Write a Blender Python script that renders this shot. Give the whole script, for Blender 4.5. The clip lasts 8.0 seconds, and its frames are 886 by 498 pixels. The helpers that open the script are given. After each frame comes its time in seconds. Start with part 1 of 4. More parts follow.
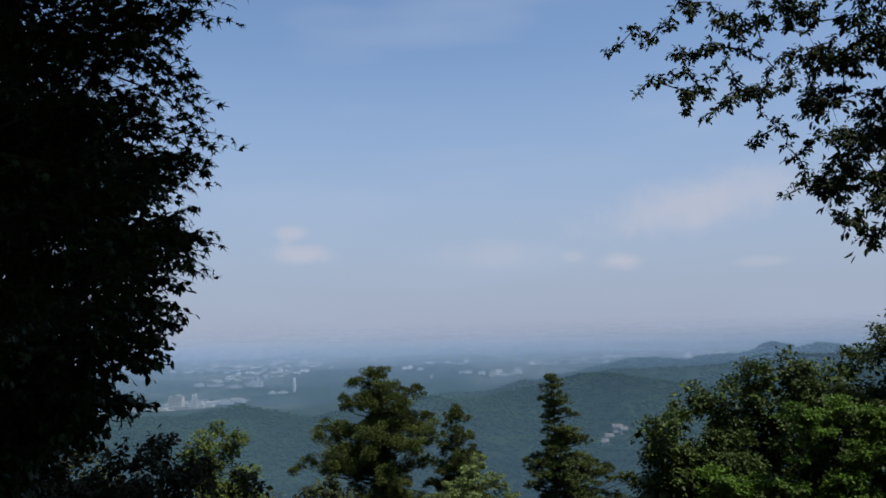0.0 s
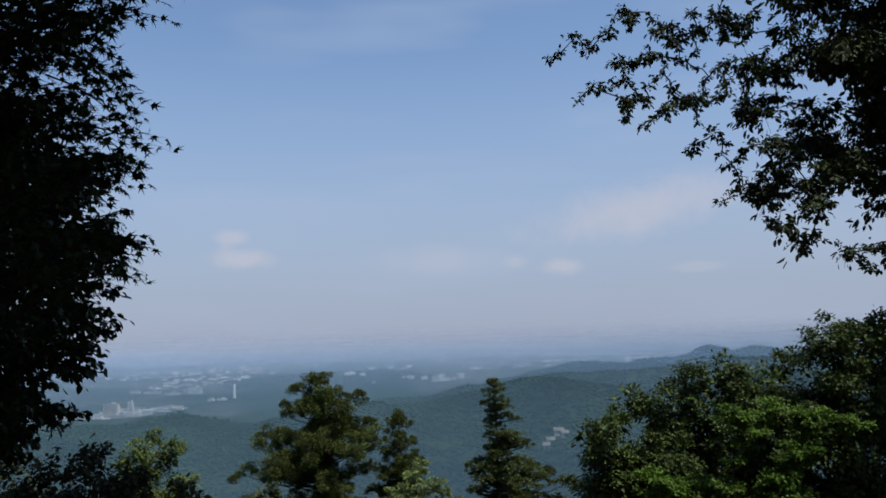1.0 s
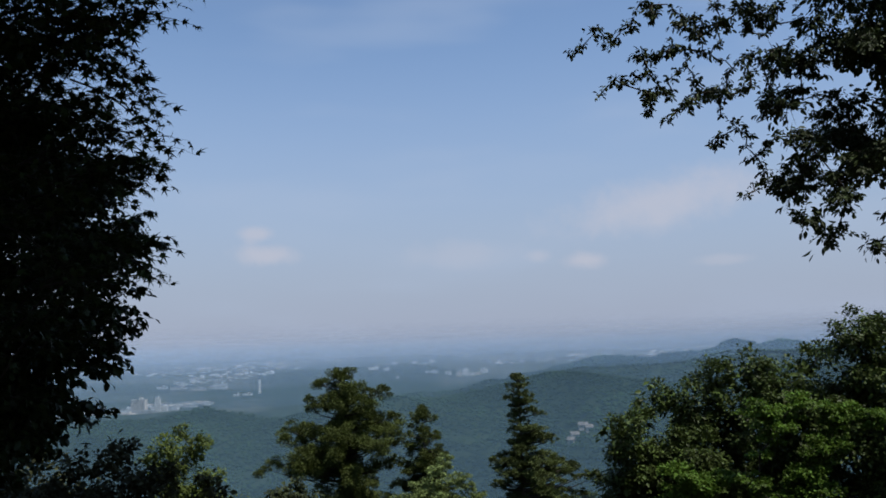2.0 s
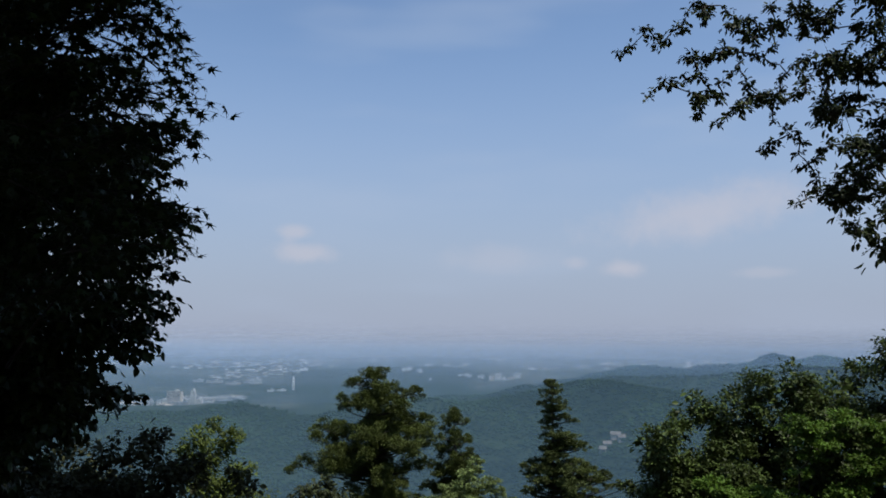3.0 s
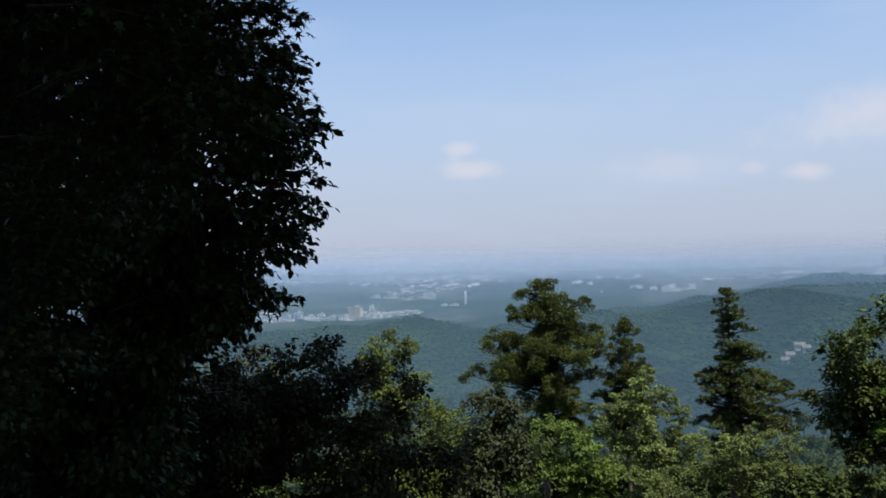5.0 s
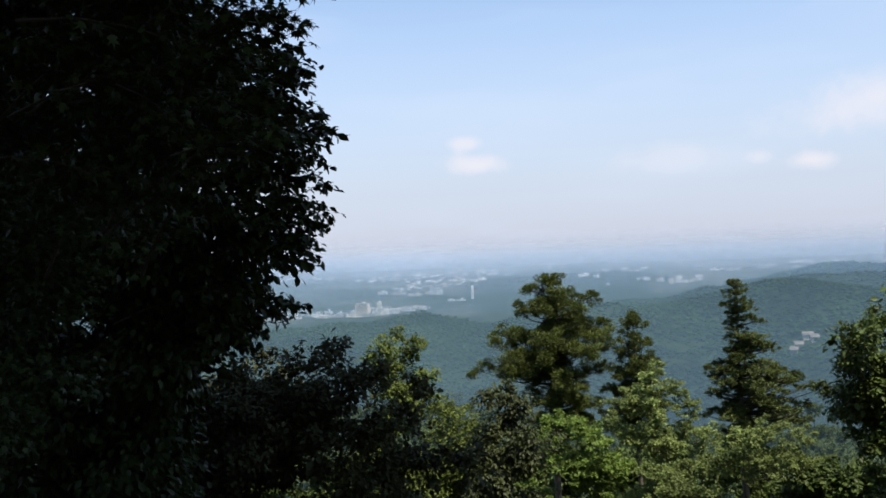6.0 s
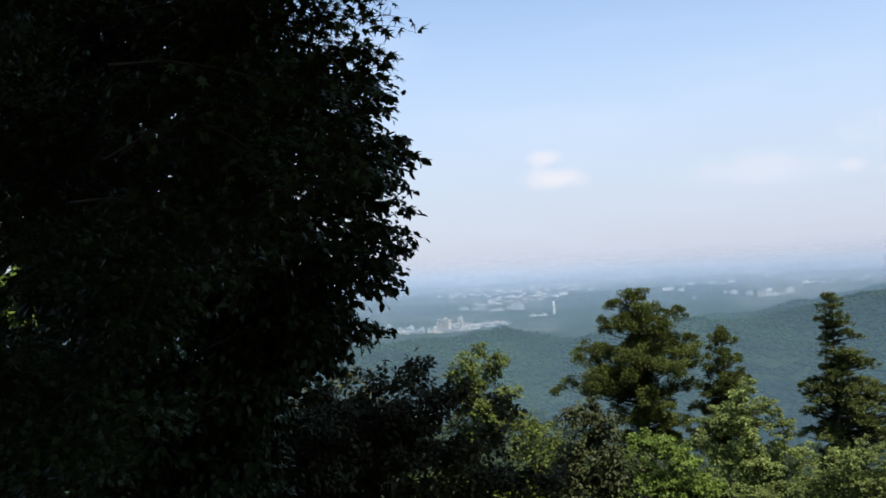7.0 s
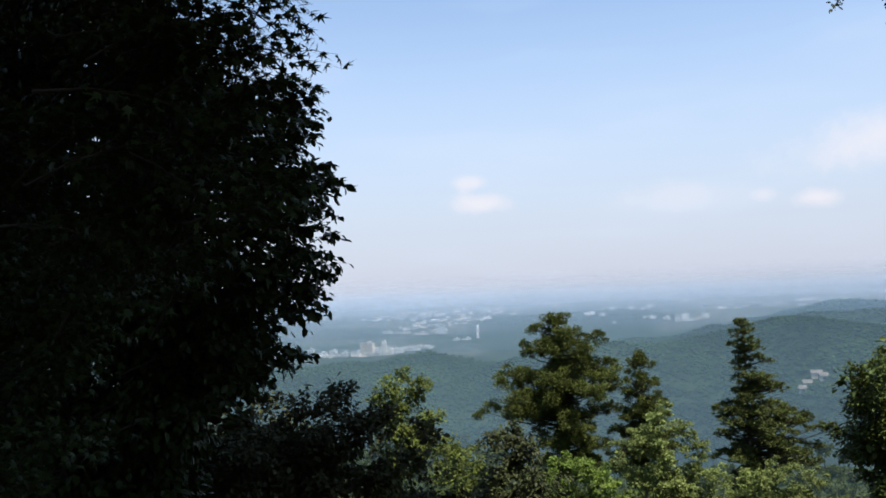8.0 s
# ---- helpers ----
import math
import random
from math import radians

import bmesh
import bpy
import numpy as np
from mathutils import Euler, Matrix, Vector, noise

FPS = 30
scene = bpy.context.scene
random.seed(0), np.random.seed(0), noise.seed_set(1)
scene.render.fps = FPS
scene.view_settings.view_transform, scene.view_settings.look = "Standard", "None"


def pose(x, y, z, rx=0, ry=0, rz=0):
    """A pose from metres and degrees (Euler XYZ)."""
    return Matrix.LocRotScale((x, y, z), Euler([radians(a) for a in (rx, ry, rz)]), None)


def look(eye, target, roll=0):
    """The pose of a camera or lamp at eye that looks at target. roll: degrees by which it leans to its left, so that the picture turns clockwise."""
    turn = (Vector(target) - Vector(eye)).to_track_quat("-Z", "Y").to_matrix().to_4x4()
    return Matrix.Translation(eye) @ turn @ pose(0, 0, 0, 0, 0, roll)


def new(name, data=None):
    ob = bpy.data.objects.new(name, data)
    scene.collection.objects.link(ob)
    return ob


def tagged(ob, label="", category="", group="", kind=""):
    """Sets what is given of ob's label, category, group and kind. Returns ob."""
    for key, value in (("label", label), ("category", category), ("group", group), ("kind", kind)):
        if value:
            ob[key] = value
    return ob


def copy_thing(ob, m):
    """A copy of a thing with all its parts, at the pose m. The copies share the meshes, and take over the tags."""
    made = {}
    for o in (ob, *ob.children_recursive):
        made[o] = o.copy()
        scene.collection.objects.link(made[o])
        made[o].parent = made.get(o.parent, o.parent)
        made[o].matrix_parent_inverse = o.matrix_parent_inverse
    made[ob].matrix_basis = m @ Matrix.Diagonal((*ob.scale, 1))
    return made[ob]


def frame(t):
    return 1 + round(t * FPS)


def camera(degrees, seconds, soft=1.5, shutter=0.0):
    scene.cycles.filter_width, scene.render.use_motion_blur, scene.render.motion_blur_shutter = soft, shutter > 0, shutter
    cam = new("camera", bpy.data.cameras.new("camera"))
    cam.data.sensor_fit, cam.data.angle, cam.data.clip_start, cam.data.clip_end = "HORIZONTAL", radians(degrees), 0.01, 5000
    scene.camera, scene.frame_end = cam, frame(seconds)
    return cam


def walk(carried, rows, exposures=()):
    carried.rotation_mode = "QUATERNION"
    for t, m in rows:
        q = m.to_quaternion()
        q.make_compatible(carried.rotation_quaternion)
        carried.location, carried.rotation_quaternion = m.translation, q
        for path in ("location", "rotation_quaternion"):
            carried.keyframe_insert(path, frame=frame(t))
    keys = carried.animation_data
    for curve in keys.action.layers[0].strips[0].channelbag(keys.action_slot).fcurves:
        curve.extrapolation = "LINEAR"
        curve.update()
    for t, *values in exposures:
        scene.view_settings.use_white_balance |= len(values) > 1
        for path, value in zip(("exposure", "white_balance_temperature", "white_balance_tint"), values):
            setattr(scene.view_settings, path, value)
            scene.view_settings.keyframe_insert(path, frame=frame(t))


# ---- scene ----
cam = camera(55.0, 8.0, soft=1.7)
PATH = [
    (0.0, pose(0.000, 0.000, 0.000, 96.23, 1.24, 0.03)),
    (0.5, pose(-0.010, 0.036, 0.006, 96.34, 1.47, -1.73)),
    (1.0, pose(0.008, 0.020, 0.001, 96.47, 1.54, -3.80)),
    (1.5, pose(0.015, 0.002, 0.005, 96.39, 1.17, -4.17)),
    (2.0, pose(0.017, 0.006, 0.014, 96.17, 1.77, -2.23)),
    (2.2, pose(0.011, 0.052, 0.006, 96.01, 2.08, -1.36)),
    (3.3, pose(-0.023, 0.306, -0.037, 96.48, -0.82, 0.24)),
    (3.5, pose(-0.029, 0.352, -0.044, 94.73, -0.76, 0.28)),
    (4.0, pose(0.048, 0.426, -0.088, 93.24, -0.54, 5.12)),
    (4.5, pose(0.109, 0.429, -0.125, 91.80, 1.28, 7.94)),
    (5.0, pose(0.137, 0.385, -0.142, 90.72, 1.10, 11.35)),
    (5.2, pose(0.129, 0.407, -0.129, 90.72, 1.25, 12.28)),
    (6.3, pose(0.085, 0.528, -0.060, 90.36, 2.34, 11.73)),
    (6.5, pose(0.077, 0.550, -0.047, 91.00, 2.19, 13.40)),
    (7.0, pose(0.055, 0.558, -0.017, 91.67, 2.68, 17.19)),
    (7.5, pose(0.095, 0.429, -0.011, 92.53, 1.40, 17.53)),
    (8.0, pose(0.084, 0.485, -0.003, 93.03, 2.26, 12.11)),
]
walk(cam, PATH, exposures=[(0.0, 0.0, 6250, 10), (3.5, 0.02, 6300, 10), (4.5, 0.2, 6350, 10), (5.0, 0.4, 6500, 10), (5.2, 0.48, 6600, 10), (6.3, 0.75, 6950, 10), (8.0, 0.75, 6950, 10)])

# ---------------------------------------------------------------- sky and sun
SUN_EL, SUN_AZ = 65.0, 126.0      # degrees; azimuth from straight ahead towards the right


def node(nt, kind, **values):
    n = nt.nodes.new(kind)
    for k, v in values.items():
        n.inputs[k.replace("_", " ")].default_value = v
    return n


def math_node(nt, op, a, b=None, clamp=False):
    n = nt.nodes.new("ShaderNodeMath")
    n.operation, n.use_clamp = op, clamp
    for i, v in enumerate((a, b)):
        if v is None:
            continue
        if isinstance(v, (int, float)):
            n.inputs[i].default_value = v
        else:
            nt.links.new(v, n.inputs[i])
    return n.outputs[0]


def mix_colour(nt, fac, a, b):
    n = nt.nodes.new("ShaderNodeMix")
    n.data_type = "RGBA"
    for key, v in ((0, fac), (6, a), (7, b)):
        if isinstance(v, (int, float, tuple)):
            n.inputs[key].default_value = v
        else:
            nt.links.new(v, n.inputs[key])
    return n.outputs[2]


def smooth(nt, v, lo, hi, out_lo=0.0, out_hi=1.0):
    n = nt.nodes.new("ShaderNodeMapRange")
    n.interpolation_type = "SMOOTHSTEP"
    for i, x in ((1, lo), (2, hi), (3, out_lo), (4, out_hi)):
        n.inputs[i].default_value = x
    nt.links.new(v, n.inputs[0])
    return n.outputs[0]


def build_world():
    w = bpy.data.worlds.new("sky")
    scene.world = w
    w.use_nodes = True
    nt = w.node_tree
    nt.nodes.clear()
    sky = nt.nodes.new("ShaderNodeTexSky")
    sky.sky_type, sky.sun_disc = "NISHITA", False
    sky.sun_elevation, sky.sun_rotation = radians(SUN_EL), radians(SUN_AZ)
    sky.altitude, sky.air_density, sky.dust_density, sky.ozone_density = 400, 1.0, 1.0, 2.0
    scaled = nt.nodes.new("ShaderNodeVectorMath")
    scaled.operation = "SCALE"
    scaled.inputs["Scale"].default_value = SKY_STRENGTH
    nt.links.new(sky.outputs[0], scaled.inputs[0])
    where = nt.nodes.new("ShaderNodeTexCoord").outputs["Generated"]
    sep = nt.nodes.new("ShaderNodeSeparateXYZ")
    nt.links.new(where, sep.inputs[0])
    up = sep.outputs[2]
    # moisture low in the air
    low = smooth(nt, up, 0.38, 0.0, 0.0, 0.92)
    colour = mix_colour(nt, low, scaled.outputs[0], HAZE_SKY)
    # thin streaked high cloud
    stretch = nt.nodes.new("ShaderNodeMapping")
    stretch.inputs["Scale"].default_value = (2.2, 2.2, 9.0)
    stretch.inputs["Rotation"].default_value = (0.0, radians(-12), 0.0)
    nt.links.new(where, stretch.inputs[0])
    streak = node(nt, "ShaderNodeTexNoise", Scale=1.6, Detail=2.5, Roughness=0.5)
    nt.links.new(stretch.outputs[0], streak.inputs["Vector"])
    veil = smooth(nt, streak.outputs[0], 0.48, 0.75, 0.0, 0.30)
    colour = mix_colour(nt, veil, colour, CLOUD_THIN)
    # small low cumulus and one broad soft bank: direction, half width, half height, strength
    ragged = node(nt, "ShaderNodeTexNoise", Scale=26.0, Detail=5.0, Roughness=0.6)
    nt.links.new(where, ragged.inputs["Vector"])
    for (cx, cy, cz), wide, high, strength, slant in CLOUDS:
        off = nt.nodes.new("ShaderNodeVectorMath")
        off.operation = "SUBTRACT"
        nt.links.new(where, off.inputs[0])
        off.inputs[1].default_value = (cx, cy, cz)
        flat = nt.nodes.new("ShaderNodeMapping")
        flat.vector_type = "POINT"
        flat.inputs["Rotation"].default_value = (0, radians(slant), 0)
        nt.links.new(off.outputs[0], flat.inputs[0])
        sc = nt.nodes.new("ShaderNodeVectorMath")
        sc.operation = "MULTIPLY"
        sc.inputs[1].default_value = (1 / wide, 1 / wide, 1 / high)
        nt.links.new(flat.outputs[0], sc.inputs[0])
        ln = nt.nodes.new("ShaderNodeVectorMath")
        ln.operation = "LENGTH"
        nt.links.new(sc.outputs[0], ln.inputs[0])
        rough = math_node(nt, "MULTIPLY_ADD", ragged.outputs[0], 1.1)
        rough.node.inputs[2].default_value = -0.55
        body_ = math_node(nt, "ADD", ln.outputs["Value"], rough)
        fac = smooth(nt, body_, 1.05, 0.1, 0.0, strength)
        colour = mix_colour(nt, fac, colour, CLOUD_WHITE)
    bg = nt.nodes.new("ShaderNodeBackground")
    nt.links.new(colour, bg.inputs[0])
    out = nt.nodes.new("ShaderNodeOutputWorld")
    nt.links.new(bg.outputs[0], out.inputs[0])


SKY_STRENGTH = 0.14
HAZE_SKY = (0.335, 0.382, 0.505, 1)
CLOUD_THIN = (0.42, 0.50, 0.64, 1)
CLOUD_WHITE = (0.56, 0.55, 0.61, 1)
CLOUDS = [((-0.172, 0.977, 0.129), 0.026, 0.012, 0.55, 0), ((-0.163, 0.981, 0.104), 0.050, 0.016, 0.6, 0),
          ((0.206, 0.975, 0.088), 0.036, 0.014, 0.6, 0), ((0.153, 0.984, 0.095), 0.018, 0.010, 0.35, 0),
          ((0.06, 0.99, 0.10), 0.09, 0.022, 0.25, 0), ((0.29, 0.945, 0.150), 0.16, 0.040, 0.6, 10),
          ((0.353, 0.932, 0.081), 0.04, 0.008, 0.3, 0)]
build_world()

sun = new("sun", bpy.data.lights.new("sun", "SUN"))
sun.data.energy, sun.data.angle, sun.data.color = 4.9, radians(0.5), (1.0, 0.95, 0.86)
e_, a_ = radians(SUN_EL), radians(SUN_AZ)
sun.matrix_world = look((math.sin(a_) * math.cos(e_) * 50, math.cos(a_) * math.cos(e_) * 50, math.sin(e_) * 50), (0, 0, 0))


# ---------------------------------------------------------------- materials
def blank(name):
    m = bpy.data.materials.new(name)
    m.use_nodes = True
    nt = m.node_tree
    nt.nodes.clear()
    return m, nt, nt.nodes.new("ShaderNodeOutputMaterial")


def leaf_material(name, dark, light, rough=0.5, through_light=0.25, patch=0.6, vary=0.26):
    m, nt, out = blank(name)
    rnd = nt.nodes.new("ShaderNodeNewGeometry").outputs["Random Per Island"]
    c = mix_colour(nt, rnd, (*dark, 1), (*light, 1))
    pos = nt.nodes.new("ShaderNodeTexCoord").outputs["Object"]
    n = node(nt, "ShaderNodeTexNoise", Scale=patch, Detail=3.0)
    nt.links.new(pos, n.inputs["Vector"])
    tone = smooth(nt, n.outputs[0], 0.35, 0.7, 1.0 - vary, 1.0 + vary)
    hsv = nt.nodes.new("ShaderNodeHueSaturation")
    nt.links.new(c, hsv.inputs["Color"])
    nt.links.new(tone, hsv.inputs["Value"])
    nt.links.new(math_node(nt, "MULTIPLY_ADD", rnd, 0.03), hsv.inputs["Hue"])
    hsv.inputs["Hue"].links[0].from_node.inputs[2].default_value = 0.485
    p = node(nt, "ShaderNodeBsdfPrincipled", Roughness=rough)
    p.inputs["Specular IOR Level"].default_value = 0.12
    nt.links.new(hsv.outputs[0], p.inputs["Base Color"])
    tr = nt.nodes.new("ShaderNodeBsdfTranslucent")
    nt.links.new(hsv.outputs[0], tr.inputs["Color"])
    mx = nt.nodes.new("ShaderNodeMixShader")
    mx.inputs[0].default_value = through_light
    nt.links.new(p.outputs[0], mx.inputs[1])
    nt.links.new(tr.outputs[0], mx.inputs[2])
    nt.links.new(mx.outputs[0], out.inputs[0])
    return m


def rough_material(name, dark, light, scale=6.0, rough=0.85, bump=0.4, stretch=(1, 1, 1), fine=5.0):
    m, nt, out = blank(name)
    pos = nt.nodes.new("ShaderNodeTexCoord").outputs["Object"]
    mp = nt.nodes.new("ShaderNodeMapping")
    mp.inputs["Scale"].default_value = stretch
    nt.links.new(pos, mp.inputs[0])
    big = node(nt, "ShaderNodeTexNoise", Scale=scale, Detail=6.0, Roughness=0.6)
    small = node(nt, "ShaderNodeTexNoise", Scale=scale * fine, Detail=4.0)
    for n in (big, small):
        nt.links.new(mp.outputs[0], n.inputs["Vector"])
    both = math_node(nt, "ADD", math_node(nt, "MULTIPLY", big.outputs[0], 0.65), math_node(nt, "MULTIPLY", small.outputs[0], 0.35))
    c = mix_colour(nt, smooth(nt, both, 0.36, 0.64), (*dark, 1), (*light, 1))
    p = node(nt, "ShaderNodeBsdfPrincipled", Roughness=rough)
    nt.links.new(c, p.inputs["Base Color"])
    b = node(nt, "ShaderNodeBump", Strength=bump, Distance=0.05)
    nt.links.new(both, b.inputs["Height"])
    nt.links.new(b.outputs[0], p.inputs["Normal"])
    nt.links.new(p.outputs[0], out.inputs[0])
    return m


def land_material():
    """Leaf litter at hand, woods on the hills, a patchwork of fields and built ground on the plain."""
    m, nt, out = blank("land")
    geo = nt.nodes.new("ShaderNodeTexCoord").outputs["Object"]
    ln = nt.nodes.new("ShaderNodeVectorMath")
    ln.operation = "LENGTH"
    nt.links.new(geo, ln.inputs[0])
    r = ln.outputs["Value"]
    litter = node(nt, "ShaderNodeTexNoise", Scale=9.0, Detail=8.0, Roughness=0.7)
    wood = node(nt, "ShaderNodeTexNoise", Scale=0.02, Detail=8.0, Roughness=0.65)
    cell = node(nt, "ShaderNodeTexVoronoi", Scale=0.010)
    tree = node(nt, "ShaderNodeTexNoise", Scale=0.0035, Detail=7.0, Roughness=0.62)
    town = node(nt, "ShaderNodeTexNoise", Scale=0.05, Detail=4.0, Roughness=0.7)
    for n in (litter, wood, cell, tree, town):
        nt.links.new(geo, n.inputs["Vector"])
    near = mix_colour(nt, litter.outputs[0], (0.035, 0.025, 0.015, 1), (0.14, 0.10, 0.06, 1))
    hill = mix_colour(nt, smooth(nt, wood.outputs[0], 0.35, 0.65), (0.014, 0.024, 0.011, 1), (0.03, 0.046, 0.018, 1))
    sep = nt.nodes.new("ShaderNodeSeparateColor")
    nt.links.new(cell.outputs["Color"], sep.inputs[0])
    field = mix_colour(nt, sep.outputs[0], (0.02, 0.04, 0.018, 1), (0.08, 0.085, 0.06, 1))
    grey = mix_colour(nt, smooth(nt, town.outputs[0], 0.42, 0.66), (0.035, 0.05, 0.04, 1), (0.26, 0.25, 0.24, 1))
    sx = nt.nodes.new("ShaderNodeSeparateXYZ")
    nt.links.new(geo, sx.inputs[0])
    bearing = math_node(nt, "DIVIDE", sx.outputs[0], math_node(nt, "MAXIMUM", sx.outputs[1], 1.0))
    west = smooth(nt, bearing, -0.145, -0.185)
    east = math_node(nt, "MULTIPLY", smooth(nt, bearing, 0.02, 0.045), smooth(nt, r, 1950.0, 2150.0))
    beyond = smooth(nt, r, 2850.0, 3100.0)
    settled = math_node(nt, "MAXIMUM", math_node(nt, "MAXIMUM", west, east), beyond)
    open_land = math_node(nt, "MULTIPLY", settled, smooth(nt, tree.outputs[0], 0.43, 0.56))
    plain = mix_colour(nt, open_land, hill, mix_colour(nt, 0.55, field, grey))
    c = mix_colour(nt, smooth(nt, r, 8.0, 40.0), near, hill)
    c = mix_colour(nt, smooth(nt, r, 1250.0, 1600.0), c, plain)
    p = node(nt, "ShaderNodeBsdfPrincipled", Roughness=0.9)
    p.inputs["Specular IOR Level"].default_value = 0.1
    nt.links.new(c, p.inputs["Base Color"])
    b = node(nt, "ShaderNodeBump", Strength=0.5, Distance=0.1)
    nt.links.new(litter.outputs[0], b.inputs["Height"])
    nt.links.new(b.outputs[0], p.inputs["Normal"])
    nt.links.new(p.outputs[0], out.inputs[0])
    return m


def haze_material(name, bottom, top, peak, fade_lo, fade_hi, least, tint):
    """Tinted sheet standing in for haze: lets most light by, scatters the rest; thickens upwards, then fades."""
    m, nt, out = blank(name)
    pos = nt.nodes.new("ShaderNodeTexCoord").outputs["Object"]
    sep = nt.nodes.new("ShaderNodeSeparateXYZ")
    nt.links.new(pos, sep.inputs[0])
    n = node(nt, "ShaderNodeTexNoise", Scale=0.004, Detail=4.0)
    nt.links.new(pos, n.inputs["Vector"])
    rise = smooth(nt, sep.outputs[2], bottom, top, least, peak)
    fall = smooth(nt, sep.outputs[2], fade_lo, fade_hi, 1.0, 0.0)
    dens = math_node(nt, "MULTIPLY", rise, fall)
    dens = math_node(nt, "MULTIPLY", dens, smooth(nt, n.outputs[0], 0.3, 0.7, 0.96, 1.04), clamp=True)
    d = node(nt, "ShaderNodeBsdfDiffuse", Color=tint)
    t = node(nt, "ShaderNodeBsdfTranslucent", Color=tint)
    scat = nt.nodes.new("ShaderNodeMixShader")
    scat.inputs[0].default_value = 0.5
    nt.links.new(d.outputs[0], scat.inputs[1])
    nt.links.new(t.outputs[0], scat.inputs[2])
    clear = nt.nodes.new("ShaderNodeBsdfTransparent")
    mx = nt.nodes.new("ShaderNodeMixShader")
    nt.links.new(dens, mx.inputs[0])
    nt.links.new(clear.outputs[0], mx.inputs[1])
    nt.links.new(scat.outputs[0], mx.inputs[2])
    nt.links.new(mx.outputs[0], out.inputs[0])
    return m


# sheet tints: haze is put into these colours, from dark blue to horizon sky
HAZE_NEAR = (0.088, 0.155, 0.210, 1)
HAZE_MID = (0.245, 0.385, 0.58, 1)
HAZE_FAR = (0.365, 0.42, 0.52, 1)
# maple and oak: leaf colour set darker than real foliage to stand for shade
M_MAPLE_SHADED = leaf_material("shaded_maple_leaf", (0.018, 0.028, 0.008), (0.035, 0.055, 0.015), 0.5, 0.06)
M_OAK_SHADED = leaf_material("shaded_oak_leaf", (0.014, 0.024, 0.008), (0.032, 0.048, 0.014), 0.4, 0.08)
M_SHRUB = leaf_material("shrub_leaf", (0.030, 0.034, 0.016), (0.064, 0.068, 0.030), 0.7, 0.12)
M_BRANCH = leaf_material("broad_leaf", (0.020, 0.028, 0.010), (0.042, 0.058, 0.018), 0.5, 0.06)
M_DARKGREEN = leaf_material("dark_green_leaf", (0.024, 0.036, 0.010), (0.080, 0.110, 0.027), 0.45, 0.2)
M_LIME = leaf_material("lime_leaf", (0.070, 0.115, 0.022), (0.15, 0.21, 0.046), 0.5, 0.35)
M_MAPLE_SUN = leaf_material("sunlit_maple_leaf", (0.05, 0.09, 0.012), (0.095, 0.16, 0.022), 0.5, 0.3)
M_PALE = leaf_material("pale_leaf", (0.08, 0.115, 0.032), (0.24, 0.29, 0.10), 0.5, 0.3)
M_FEATHER = leaf_material("feather_leaf", (0.07, 0.10, 0.03), (0.18, 0.22, 0.07), 0.5, 0.3)
M_YOUNG = leaf_material("young_leaf", (0.052, 0.074, 0.016), (0.125, 0.155, 0.034), 0.5, 0.3)
M_DUSKY = leaf_material("dusky_leaf", (0.028, 0.036, 0.014), (0.055, 0.065, 0.025), 0.45, 0.15)
M_NEEDLE = leaf_material("pine_needles", (0.042, 0.057, 0.013), (0.100, 0.122, 0.030), 0.55, 0.15)
M_CEDAR = leaf_material("cedar_needles", (0.045, 0.062, 0.018), (0.10, 0.12, 0.036), 0.55, 0.12)
M_WOODS = leaf_material("far_woods", (0.014, 0.029, 0.010), (0.027, 0.048, 0.015), 0.9, 0.0, 0.010, 0.5)
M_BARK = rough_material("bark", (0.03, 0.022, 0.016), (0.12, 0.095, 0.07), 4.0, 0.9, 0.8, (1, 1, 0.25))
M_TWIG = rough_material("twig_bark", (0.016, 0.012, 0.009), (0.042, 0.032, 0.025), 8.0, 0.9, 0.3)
M_LAND = land_material()
M_WALL = rough_material("pale_render", (0.74, 0.73, 0.71), (0.88, 0.87, 0.85), 0.15, 0.8, 0.05)
M_WALL_WARM = rough_material("warm_render", (0.60, 0.53, 0.47), (0.76, 0.69, 0.62), 0.15, 0.8, 0.05)
M_ROOF = rough_material("flat_roof", (0.26, 0.27, 0.29), (0.46, 0.47, 0.48), 0.2, 0.8, 0.05)
M_CHIMNEY = rough_material("chimney_paint", (0.84, 0.84, 0.83), (0.92, 0.92, 0.91), 0.1, 0.7, 0.03)
M_TILE = rough_material("roof_tile", (0.14, 0.13, 0.13), (0.26, 0.24, 0.23), 0.6, 0.85, 0.1)
M_GLASS_DARK = rough_material("window_glass", (0.12, 0.14, 0.16), (0.24, 0.26, 0.28), 0.3, 0.15, 0.0)


# ---------------------------------------------------------------- the lie of the land
def lerp(x, xs, ys):
    return float(np.interp(x, xs, ys))


